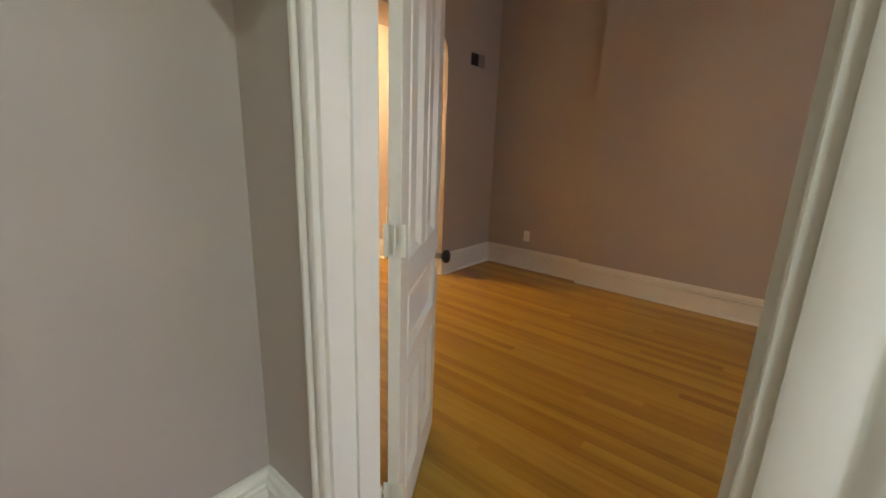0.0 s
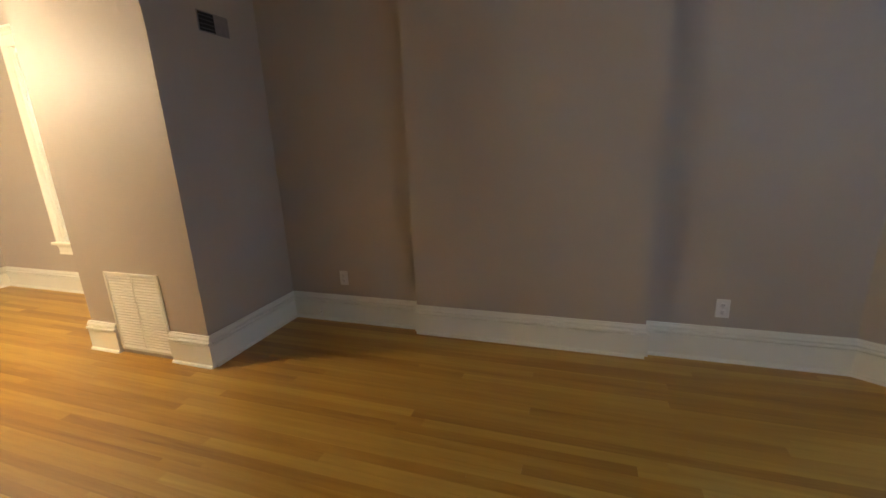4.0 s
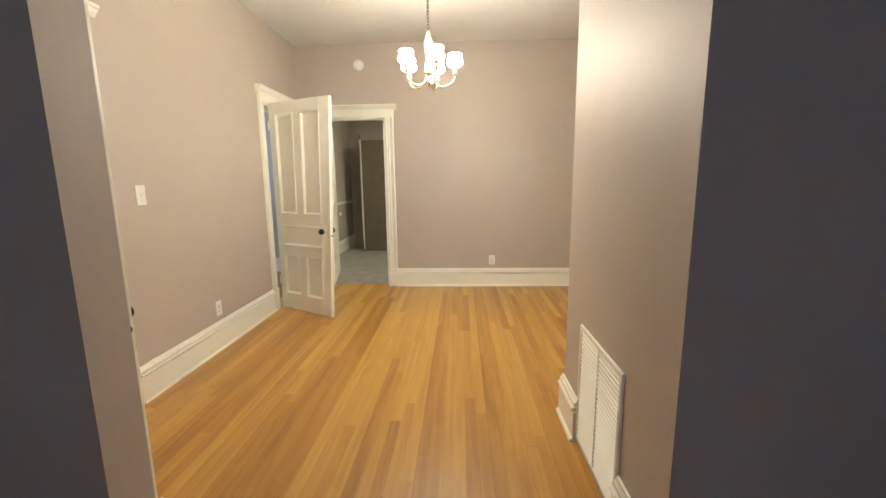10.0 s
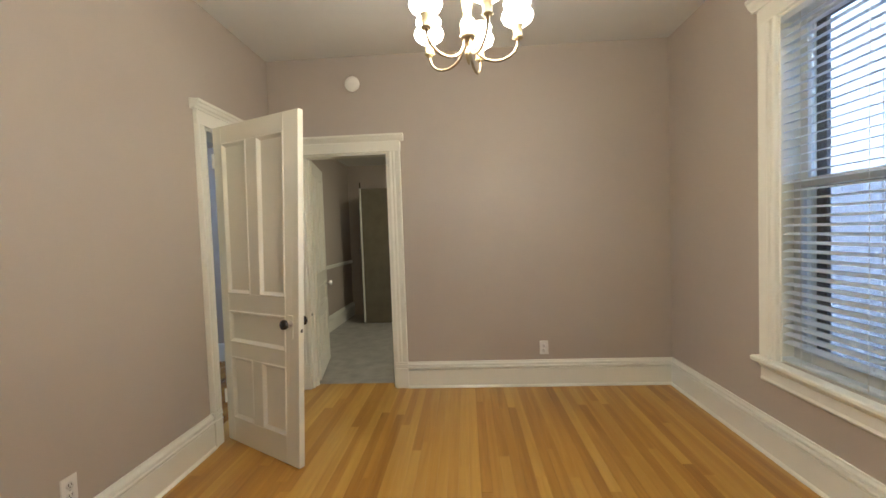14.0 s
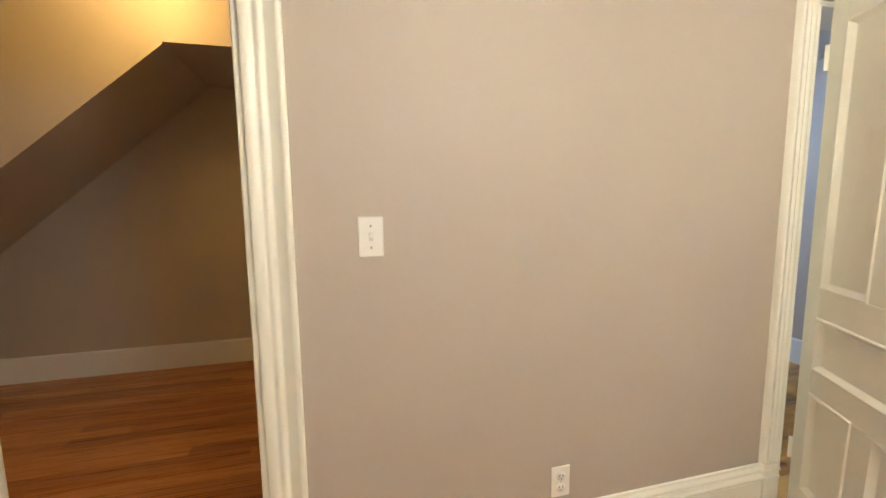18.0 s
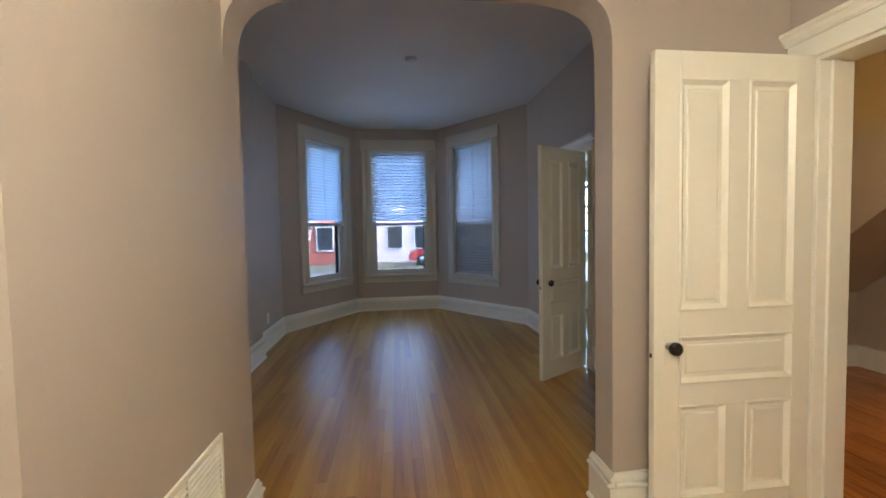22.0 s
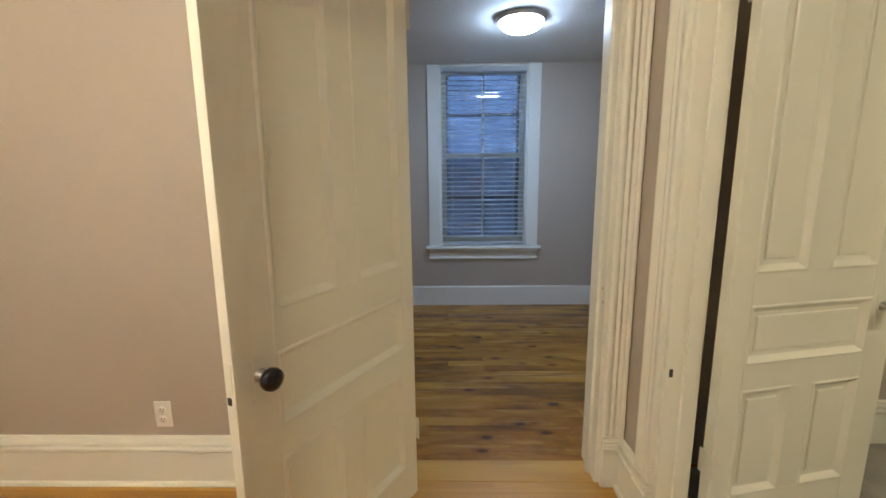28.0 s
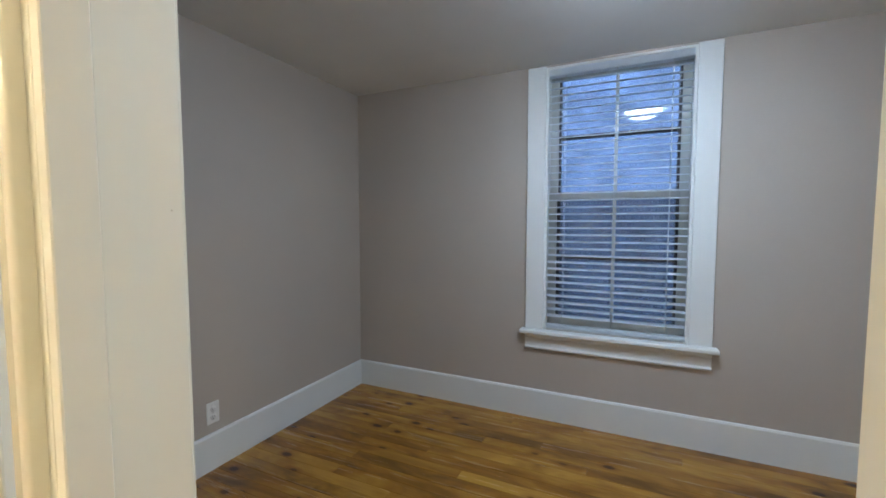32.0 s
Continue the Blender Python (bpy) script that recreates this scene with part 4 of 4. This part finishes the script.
def globe_light(x, y, z, r, glass, label):
    th = thing("ceiling_light", pose(x, y, z), label, "ceiling light")
    bm = bmesh.new()
    lathe(bm, [(0, 0), (0.075, 0), (0.078, -0.012), (0.060, -0.030), (0.046, -0.040), (0.046, -0.062), (0, -0.062)], 32)
    part("collar", bm, BRASS, th, "brass collar")
    bm = bmesh.new()
    mid = -0.075 - r * 0.84
    lathe(bm, [(0.044, -0.055), (0.050, -0.075)] + [(r * math.cos(a), mid + r * 0.86 * math.sin(a)) for a in (radians(d) for d in (64, 48, 30, 12, -8, -28, -46, -62, -76))] + [(0, mid - r * 0.86)], 36)
    part("globe", bm, glass, th, "lit glass globe")
    bm = bmesh.new()
    lathe(bm, [(0, mid - r * 0.85), (0.011, mid - r * 0.86), (0.008, mid - r * 0.86 - 0.012), (0, mid - r * 0.86 - 0.018)], 16)
    part("finial", bm, BRASS, th, "small brass finial")
    return th


dome_light(-0.36, 6.69, HB, 0.15, BED_GLOW, "lit flush ceiling light with a metal rim", 0.065)
globe_light(-0.05, 3.37, HS, 0.142, STAIR_GLOW, "lit amber glass globe on a short ceiling collar")
# no fixture is known here: dome added as fill light for the hall
dome_light(-0.15, -0.35, 2.90, 0.15, HALL_FILL, "unseen hall ceiling dome, added to brighten the hall", 0.07)
# unseen dome, added only to brighten the kitchen passage
dome_light(2.55, 8.6, 2.45, 0.14, KITCHEN_FILL, "unseen kitchen ceiling dome, added to brighten the passage", 0.06)
bm = bmesh.new()
lathe(bm, [(0, 0), (0.060, 0), (0.058, -0.012), (0.030, -0.020), (0, -0.022)], 24)
tagged(part("ceiling_plate", bm, CEILING, m=pose(2.605, 0.83, HF)), "round painted blank plate on the front room ceiling", "ceiling plate")

# ---------------------------------------------------------------- wall fittings
outlet(pose(XL, 5.02, 0.315, 0, 0, 90), "white duplex outlet low on the greige dining wall")
outlet(pose(3.25, YF, 0.318), "white duplex outlet above the far baseboard")
outlet(pose(XR, 2.55, 0.362, 0, 0, -90), "white duplex outlet beside the chimney breast")
outlet(pose(XR, -0.01, 0.335, 0, 0, -90), "white duplex outlet between chimney breast and bay")
outlet(pose(-0.155, YB, 0.30, 0, 0, 180), "white duplex outlet low on the bedroom wall")

sw = thing("light_switch", pose(XL, 4.385, 1.205, 0, 0, 90), "white toggle light switch on the greige wall", "light switch")
part("cover_plate", bxs((-0.037, 0.037, -0.006, 0, -0.059, 0.059), bevel=0.003), PLASTIC, sw)
part("toggle", bxs((-0.005, 0.005, -0.016, -0.005, -0.002, 0.012), bevel=0.0015), PLASTIC, sw)
part("toggle_slot", bxs((-0.006, 0.006, -0.0066, -0.0055, -0.012, 0.012)), SASH, sw)
for z in (-0.031, 0.031):
    bm = bmesh.new()
    lathe(bm, [(0.0035, 0), (0.0035, 0.0068), (0, 0.0072)], 8, pose(0, 0, z, 90))
    part("screw", bm, STEEL, sw)

sm = thing("smoke_detector", pose(1.73, YF, 2.563, 90), "round white smoke detector high on the wall", "smoke detector")
bm = bmesh.new()
lathe(bm, [(0, 0), (0.062, 0), (0.062, 0.012), (0.056, 0.022), (0.050, 0.024), (0.046, 0.030), (0.020, 0.036), (0, 0.037)], 32)
part("housing", bm, PLASTIC, sm)
bm = bmesh.new()
lathe(bm, [(0.007, 0.036), (0.007, 0.040), (0, 0.041)], 12)
part("test_button", bm, PLASTIC, sm)


def louvre(name, m, w, h, label, category, rows, frame=0.022, cols=1, mat=None, back=None, tilt=35, proud=0.012, blade=0.016):
    """A framed grille: local x 0 to w, z 0 to h, facing -y."""
    mat = mat or TRIM
    th = thing(name, m, label, category)
    part("frame", bxs((0, frame, -proud, 0, 0, h), (w - frame, w, -proud, 0, 0, h), (frame, w - frame, -proud, 0, 0, frame), (frame, w - frame, -proud, 0, h - frame, h), bevel=0.002), mat, th)
    part("backing", bxs((frame, w - frame, -0.003, -0.001, frame, h - frame)), back or DUCT, th)
    inner = w - 2 * frame
    step = (h - 2 * frame) / rows
    cw = inner / cols
    me = None
    for c in range(cols):
        if c:
            part("divider", bxs((frame + c * cw - 0.004, frame + c * cw + 0.004, -proud + 0.001, -0.003, frame, h - frame)), mat, th)
        for r in range(rows):
            if me is None:
                me = mesh_of("louvre", bxs((0.002, cw - 0.002, -blade / 2, blade / 2, -0.0009, 0.0009)), mat)
            part("louvre", me, mat, th, m=pose(frame + c * cw, -proud * 0.55, frame + (r + 0.5) * step, tilt))
    return th


louvre("air_register", pose(XP, 3.88, 0.030, 0, 0, -90), 0.50, 0.575, "cream painted metal air register in the arch pier", "air register", 26, cols=2, back=TRIM, blade=0.011, tilt=28, proud=0.011)
wv = thing("wall_vent", pose(3.785, YA0, 2.075), "small wall vent, half dark open duct and half grey plate", "vent")
part("frame", bxs((0, 0.235, -0.004, 0, 0, 0.006), (0, 0.235, -0.004, 0, 0.114, 0.120), (0, 0.006, -0.004, 0, 0.006, 0.114), (0.229, 0.235, -0.004, 0, 0.006, 0.114)), GRILLE, wv)
part("duct_opening", bxs((0.006, 0.125, -0.002, 0, 0.006, 0.114)), DUCT, wv, "dark open duct")
part("damper_plate", bxs((0.125, 0.229, -0.003, 0, 0.006, 0.114), bevel=0.001), GRILLE, wv, "grey metal damper plate")
for k in range(4):
    part("louvre", bxs((0.008, 0.123, -0.0035, -0.001, 0.022 + 0.024 * k, 0.026 + 0.024 * k)), SASH_DARK, wv)

# closet door
cl = thing("closet_door", pose(CD[1], YP, 0, 0, 0, 180), "flat cream closet door with a white knob", "door", "", "structure")
part("leaf", bxs((0.004, CD[1] - CD[0] - 0.009, 0.002, 0.032, 0.012, 2.092), bevel=0.002), DOORP, cl)
bm = bmesh.new()
lathe(bm, [(0, 0), (0.0165, 0.0), (0.0150, 0.020), (0.0155, 0.034), (0.0205, 0.058), (0.0245, 0.078), (0.0240, 0.082), (0.0205, 0.0815), (0.0185, 0.077), (0, 0.075)], 24)
part("knob", bm, PORCELAIN, cl, "white porcelain knob", m=pose(CD[1] - 3.652, 0.002, 0.905, 90))
bm = bmesh.new()
lathe(bm, [(0, 0), (0.024, 0.0), (0.023, 0.006), (0.0175, 0.009), (0, 0.009)], 24)
part("rosette", bm, CREAM_METAL, cl, "tan worn knob rosette", m=pose(CD[1] - 3.652, 0.002, 0.905, 90))
part("latch_plate", bxs((CD[1] - CD[0] - 0.013, CD[1] - CD[0] - 0.0085, -0.001, 0.020, 0.885, 0.940), bevel=0.0008), STEEL, cl, "small metal latch plate")
part("casing", bxs((CD[1] - CD[0], CD[1] - CD[0] + 0.055, -0.018, 0, 0, 2.10), bevel=0.003), DOORP, cl)
part("head_casing", bxs((-0.04, CD[1] - CD[0] + 0.07, -0.018, 0, 2.10, 2.17), bevel=0.003), DOORP, cl)
louvre("door_vent", pose(4.14, YP + 0.002, 0.10, 0, 0, 180), 0.53, 0.525, "cream louvred vent set in the closet door", "vent", 30, cols=5, back=DUCT, blade=0.013, tilt=32, proud=0.012)

# hall shelf cleat and kitchen fittings
tagged(part("shelf_cleat", bxs((XH - 0.09, XH, D1[1] + 0.10, 1.622, 1.66, 1.74), bevel=0.004), TRIM), "painted wooden shelf cleat on the hall wall", "cleat")
structure("chair_rail", bxs((0.72, 0.742, YF + 0.30, 10.2, 0.86, 0.91), bevel=0.004), TRIM, "white chair rail along the kitchen wall", "trim")
pt = thing("pantry_cabinet", pose(1.09, 9.50, 0), "tall dark pantry cabinet side in the kitchen", "cabinet")
part("carcass", bxs((0, 0.70, 0, 0.62, 0.0, 1.99), bevel=0.004), CABINET, pt)
part("edge_strip", bxs((-0.010, 0.016, -0.010, -0.001, 0.02, 2.00), bevel=0.002), TRIM, pt, "white edge strip")
part("corner_post", bxs((-0.006, 0.012, 0.0, 0.018, 1.99, 2.085), bevel=0.002), SLOT, pt, "short dark post end")
wb = thing("wall_box", pose(1.60, 10.197, 2.16), "small dark blue box high on the kitchen wall", "wall box")
part("housing", bxs((-0.045, 0.045, -0.040, 0, 0, 0.13), bevel=0.005), plain("dark_blue_plastic", (0.02, 0.025, 0.05), 0.4), wb)


# small marks on the door frames
def mark(name, parent, x0, x1, y0, y1, z0, z1, label):
    part(name, bxs((x0, x1, y0, y1, z0, z1)), SLOT, parent, label)


part("rabbet_strip", bxs((0.018, 0.040, -0.004, 0.046, 0, HEAD - 0.018), bevel=0.002), TRIM, bpy.data.objects["door_frame_3"])
frame_k, frame_b = bpy.data.objects["door_frame_4"], bpy.data.objects["door_frame_3"]
mark("strike_mortise", frame_k, 0.0175, 0.0190, 0.006, 0.018, 0.625, 0.652, "small dark mortise in the jamb")
mark("screw_hole", frame_b, DB[1] - DB[0] - 0.019, DB[1] - DB[0] - 0.0175, 0.020, 0.025, 0.835, 0.842, "old dark screw hole")
mark("screw_hole", frame_b, DB[1] - DB[0] - 0.019, DB[1] - DB[0] - 0.0175, 0.012, 0.016, 0.78, 0.786, "old dark screw hole")

# bumper on the skirting by the arch
bp = thing("door_bumper", pose(XR - 0.019, 2.778, 0.020, 0, 0, -90), "small white door bumper on the baseboard", "door stop")
part("mounting_plate", bxs((-0.013, 0.013, -0.006, 0, 0, 0.080), bevel=0.002), PLASTIC, bp)
bm = bmesh.new()
lathe(bm, [(0, 0), (0.009, 0), (0.009, 0.030), (0.011, 0.034), (0.011, 0.042), (0, 0.044)], 14, pose(0, -0.004, 0.045, 90))
part("bumper_peg", bm, PLASTIC, bp)
# ---------------------------------------------------------------- outside
GRASS = plain("lawn", (0.05, 0.055, 0.032), 0.9, var=0.4, scale=1.5)
ASPHALT = plain("asphalt", (0.055, 0.055, 0.058), 0.85, var=0.2, scale=8)
PAVING = plain("concrete_paving", (0.16, 0.145, 0.14), 0.8, var=0.15, scale=4)
BRICK = plain("red_brick", (0.30, 0.085, 0.055), 0.8, var=0.3, scale=30)
SIDING = plain("pale_blue_siding", (0.17, 0.20, 0.25), 0.7, var=0.08, scale=5)
STUCCO = plain("pinkish_stucco", (0.56, 0.46, 0.51), 0.85, var=0.12, scale=3)
SHINGLE = plain("blue_grey_shingle", (0.018, 0.024, 0.044), 0.8, var=0.3, scale=2.2)
BACK_SHINGLE = plain("pale_blue_shingle", (0.056, 0.066, 0.094), 0.8, var=0.6, scale=2.2)
BARK = plain("grey_bark", (0.16, 0.13, 0.11), 0.9, var=0.35, scale=20)
LEAF = plain("leaf_green", (0.055, 0.075, 0.032), 0.7, var=0.4, scale=3)
CAR_WHITE = plain("white_car_paint", (0.50, 0.50, 0.52), 0.15, var=0.02)
CAR_RED = plain("red_car_paint", (0.30, 0.035, 0.035), 0.15, var=0.05)
CAR_GREY = plain("violet_grey_car_paint", (0.22, 0.21, 0.27), 0.15, 0.3, var=0.05)
TYRE = plain("tyre_rubber", (0.02, 0.02, 0.02), 0.8)
CARGLASS = plain("car_glass", (0.03, 0.035, 0.04), 0.05)
ROOF = plain("slate_roof", (0.08, 0.08, 0.09), 0.8, var=0.2, scale=10)

GZ = -0.75
structure("ground", bxs((-300, 300, -300, 300, GZ - 0.3, GZ)), GRASS, "lawn and earth round the house", "ground")
structure("road", bxs((-120, 120, -17, -9.5, GZ - 0.1, GZ + 0.004)), ASPHALT, "asphalt street in front of the house", "road")
structure("pavement", bxs((-120, 120, -9.5, -7.6, GZ - 0.1, GZ + 0.12)), PAVING, "concrete pavement along the street", "pavement")


# unseen half wall, added to keep daylight off the left blind's lower half
blocker = structure("wall_porch", bxs((0.25, 1.15, 0.42, 0.54, GZ, 1.62)), SHINGLE, "unseen dark half wall added to dim the left blind", "wall")
blocker.matrix_basis = M_BAY_L


def car(x, y, rz, mat, label):
    th = thing("parked_car", pose(x, y, GZ + 0.004, 0, 0, rz), label, "car", "parked cars")
    bm = bmesh.new()
    prism(bm, [(-2.15, 0.30), (-2.20, 0.62), (-2.05, 0.88), (-1.55, 0.96), (-1.05, 1.40), (0.25, 1.44), (0.95, 1.00), (1.95, 0.86), (2.18, 0.62), (2.15, 0.30)], -0.86, 0.86, "xzy")
    bmesh.ops.bevel(bm, geom=bm.edges[:], offset=0.06, segments=2, affect="EDGES", clamp_overlap=True)
    part("body", bm, mat, th)
    for s in (-1, 1):
        bm = bmesh.new()
        prism(bm, [(-1.38, 0.99), (-0.98, 1.34), (0.20, 1.37), (0.80, 1.01)], s * 0.864 - 0.004, s * 0.864 + 0.004, "xzy")
        part("side_window", bm, CARGLASS, th)
        for wx in (-1.35, 1.35):
            bm = bmesh.new()
            lathe(bm, [(0, -0.1), (0.2, -0.1), (0.31, -0.09), (0.33, -0.05), (0.33, 0.05), (0.31, 0.09), (0.2, 0.1), (0, 0.1)], 20)
            wheel = part("wheel", bm, TYRE, th, m=pose(wx, s * 0.80, 0.33, 90))
            bm = bmesh.new()
            lathe(bm, [(0, -0.115), (0.19, -0.112), (0.20, -0.10), (0.20, 0.10), (0.19, 0.112), (0, 0.115)], 16)
            part("rim", bm, STEEL, wheel)
    bm = bmesh.new()
    prism(bm, [(0.30, 1.425), (0.92, 1.02), (0.95, 1.035), (0.33, 1.445)], -0.70, 0.70, "xzy")
    part("windscreen", bm, CARGLASS, th)
    for s in (-0.6, 0.6):
        part("headlight", bxs((2.10, 2.19, s - 0.16, s + 0.16, 0.60, 0.72), bevel=0.01), PORCELAIN, th)
    return th


car(-0.1, -20.2, 0, CAR_RED, "red car parked in the street")
car(8.8, -10.8, 0, CAR_WHITE, "white car parked in the street")
car(14.8, -10.8, 0, CAR_GREY, "violet-grey car parked in the street")


def tree(x, y, h, seed, label, leaves=900, spread=2.6):
    rnd = random.Random(seed)
    th = thing("street_tree", pose(x, y, GZ), label, "tree", "street trees")
    bm = bmesh.new()
    tips = []

    def limb(p, d, length, r, depth):
        pts, q = [p], p
        for i in range(4):
            d = (d + Vector((rnd.uniform(-0.2, 0.2), rnd.uniform(-0.2, 0.2), rnd.uniform(-0.02, 0.14)))).normalized()
            q = q + d * length / 4
            pts.append(q)
        for i in range(4):
            tube(bm, [pts[i], pts[i + 1]], r * (1 - 0.16 * i), 7)
        if depth:
            for k in range(3):
                a = rnd.uniform(0, 6.28)
                limb(pts[rnd.choice((2, 3, 4))], (d + Vector((math.cos(a), math.sin(a), 0.35)) * 0.9).normalized(), length * 0.62, r * 0.5, depth - 1)
        else:
            tips.extend(pts[1:])

    limb(Vector((0, 0, 0)), Vector((0, 0, 1)), h * 0.5, h * 0.026, 2)
    part("trunk", bm, BARK, th)
    crown = bmesh.new()
    for i in range(leaves):
        c = rnd.choice(tips) + Vector((rnd.gauss(0, spread * 0.3), rnd.gauss(0, spread * 0.3), rnd.gauss(0, spread * 0.22)))
        u = Vector((rnd.gauss(0, 1), rnd.gauss(0, 1), rnd.gauss(0, 1))).normalized()
        v = u.orthogonal().normalized()
        s = rnd.uniform(0.10, 0.22) if h > 4 else rnd.uniform(0.025, 0.06)
        a, b, e, f = (crown.verts.new(c + q) for q in (u * s, v * s * 0.5, -u * s, -v * s * 0.5))
        crown.faces.new((a, b, e, f))
    part("crown", crown, LEAF, th)
    return th


for i, (tx, ty, hh) in enumerate(((-2.6, -8.4, 8.0), (6.2, -8.2, 7.0), (13.2, -6.7, 2.8), (16.5, -7.2, 3.2), (18.5, -9.5, 8.0), (8.0, -19.0, 9), (-5.5, -18.2, 8))):
    tree(tx, ty, hh, 40 + i, "street tree with a grey trunk and sparse green leaves", 900 if hh > 4 else 3000, 2.6 if hh > 4 else 1.5)


def house(name, x0, x1, y0, y1, h, mat, label, cols, rows, face, upper=None):
    th = thing(name, Matrix.Translation((0, 0, GZ)), label, "house")
    if upper:
        part("wall", bxs((x0, x1, y0, y1, 0, 2.75)), mat, th)
        part("upper_wall", bxs((x0 - 0.05, x1 + 0.05, y0 - 0.05, y1 + 0.05, 2.75, h)), upper, th, "dark slate-blue upper wall, added to darken the blind's gaps")
    else:
        part("wall", bxs((x0, x1, y0, y1, 0, h)), mat, th)
    bm = bmesh.new()
    mid = (y0 + y1) / 2
    prism(bm, [(y0 - 0.4, h), (y1 + 0.4, h), (mid, h + 2.6)], x0 - 0.3, x1 + 0.3, "yzx")
    part("roof", bm, ROOF, th)
    for c in range(cols):
        for r in range(rows):
            z = 0.85 + r * 2.9
            if face == "y":
                u = x0 + (c + 0.5) * (x1 - x0) / cols
                wd = part("house_window", bxs((u - 0.55, u + 0.55, y1, y1 + 0.05, z, z + 1.6)), SASH, th)
                part("pane", bxs((u - 0.47, u + 0.47, y1 + 0.051, y1 + 0.058, z + 0.08, z + 1.52)), CARGLASS, wd)
            else:
                xx, s = (x0, -1) if face == "-x" else (x1, 1)
                u = y0 + (c + 0.5) * (y1 - y0) / cols
                a, b = sorted((xx, xx + s * 0.05))
                wd = part("house_window", bxs((a, b, u - 0.5, u + 0.5, z, z + 1.6)), SASH, th)
                a, b = sorted((xx + s * 0.051, xx + s * 0.058))
                part("pane", bxs((a, b, u - 0.42, u + 0.42, z + 0.08, z + 1.52)), CARGLASS, wd)
    return th


house("brick_house", 5.9, 17.0, -32, -22, 6.2, BRICK, "two-storey red brick house across the street", 4, 2, "y")
# upper storey is invented: its dark colour keeps the centre blind's gaps dark
house("stucco_house", -9.0, 5.6, -33, -23, 8.4, STUCCO, "pinkish stucco house with an added dark slate-blue upper storey", 8, 1, "y", SHINGLE)
# invented dark house, hides bright sky from the right bay window
house("corner_house", 23.0, 33.0, -20, 2, 7.0, SHINGLE, "dark backdrop house added to cover the bright sky", 5, 2, "-x")
house("neighbour_house", 7.2, 14.0, 1.5, 12.5, 6.5, SIDING, "neighbouring house with pale blue siding", 3, 2, "-x")
house("back_house", -14.0, -5.2, -9, 24, 7.5, BACK_SHINGLE, "blue-grey shingled house close behind", 0, 0, "x")

# ---------------------------------------------------------------- floors, board by board
def bay_floor_start(x):
    if x < BAY_2[0]:
        t = (x - BAY_L[0]) / (BAY_2[0] - BAY_L[0])
        return BAY_L[1] + t * (BAY_2[1] - BAY_L[1])
    if x > BAY_1[0]:
        t = (x - BAY_1[0]) / (BAY_R[0] - BAY_1[0])
        return BAY_1[1] + t * (BAY_R[1] - BAY_1[1])
    return BAY_1[1]


structure("floor_slab", bxs((-1.5, 4.4, -2.0, 7.8, -0.30, -0.062)), SUBFLOOR, "floor structure below the boards", "floor")
OAK_L = (1.1, 1.5, 1.9, 2.4, 2.9)
plank_floor("floor_oak", XL, XR, -2.0, YF + 0.098, 0.0575, OAK, "honey coloured varnished oak strip floor", OAK_L, 5, holes=lambda x, a, b: b < bay_floor_start(x) - 0.06)
plank_floor("floor_stair", -1.40, XH + 0.06, 1.60, 4.46, 0.083, FIR, "red-brown varnished fir board floor", (1.1, 1.5, 2.0, 2.4), 11, gap=0.0012)
plank_floor("floor_bedroom", -1.45, XH + 0.03, 4.60, 7.76, 0.076, PINE, "knotty varnished pine board floor", (1.2, 1.7, 2.3, 2.9), 15, gap=0.0018)
structure("threshold_bedroom", bxs((XH + 0.03, XL, DB[0], DB[1], -0.02, 0.003), bevel=0.002), OAK, "worn oak threshold under the bedroom door", "threshold")
structure("threshold_stair", bxs((XH + 0.06, XL, DS[0], DS[1], -0.02, 0.002), bevel=0.002), OAK, "oak threshold under the stair room door", "threshold")
structure("threshold_hall", bxs((XH, XL, D1[0], D1[1], -0.02, 0.003), bevel=0.002), OAK, "oak threshold under the hall door", "threshold")
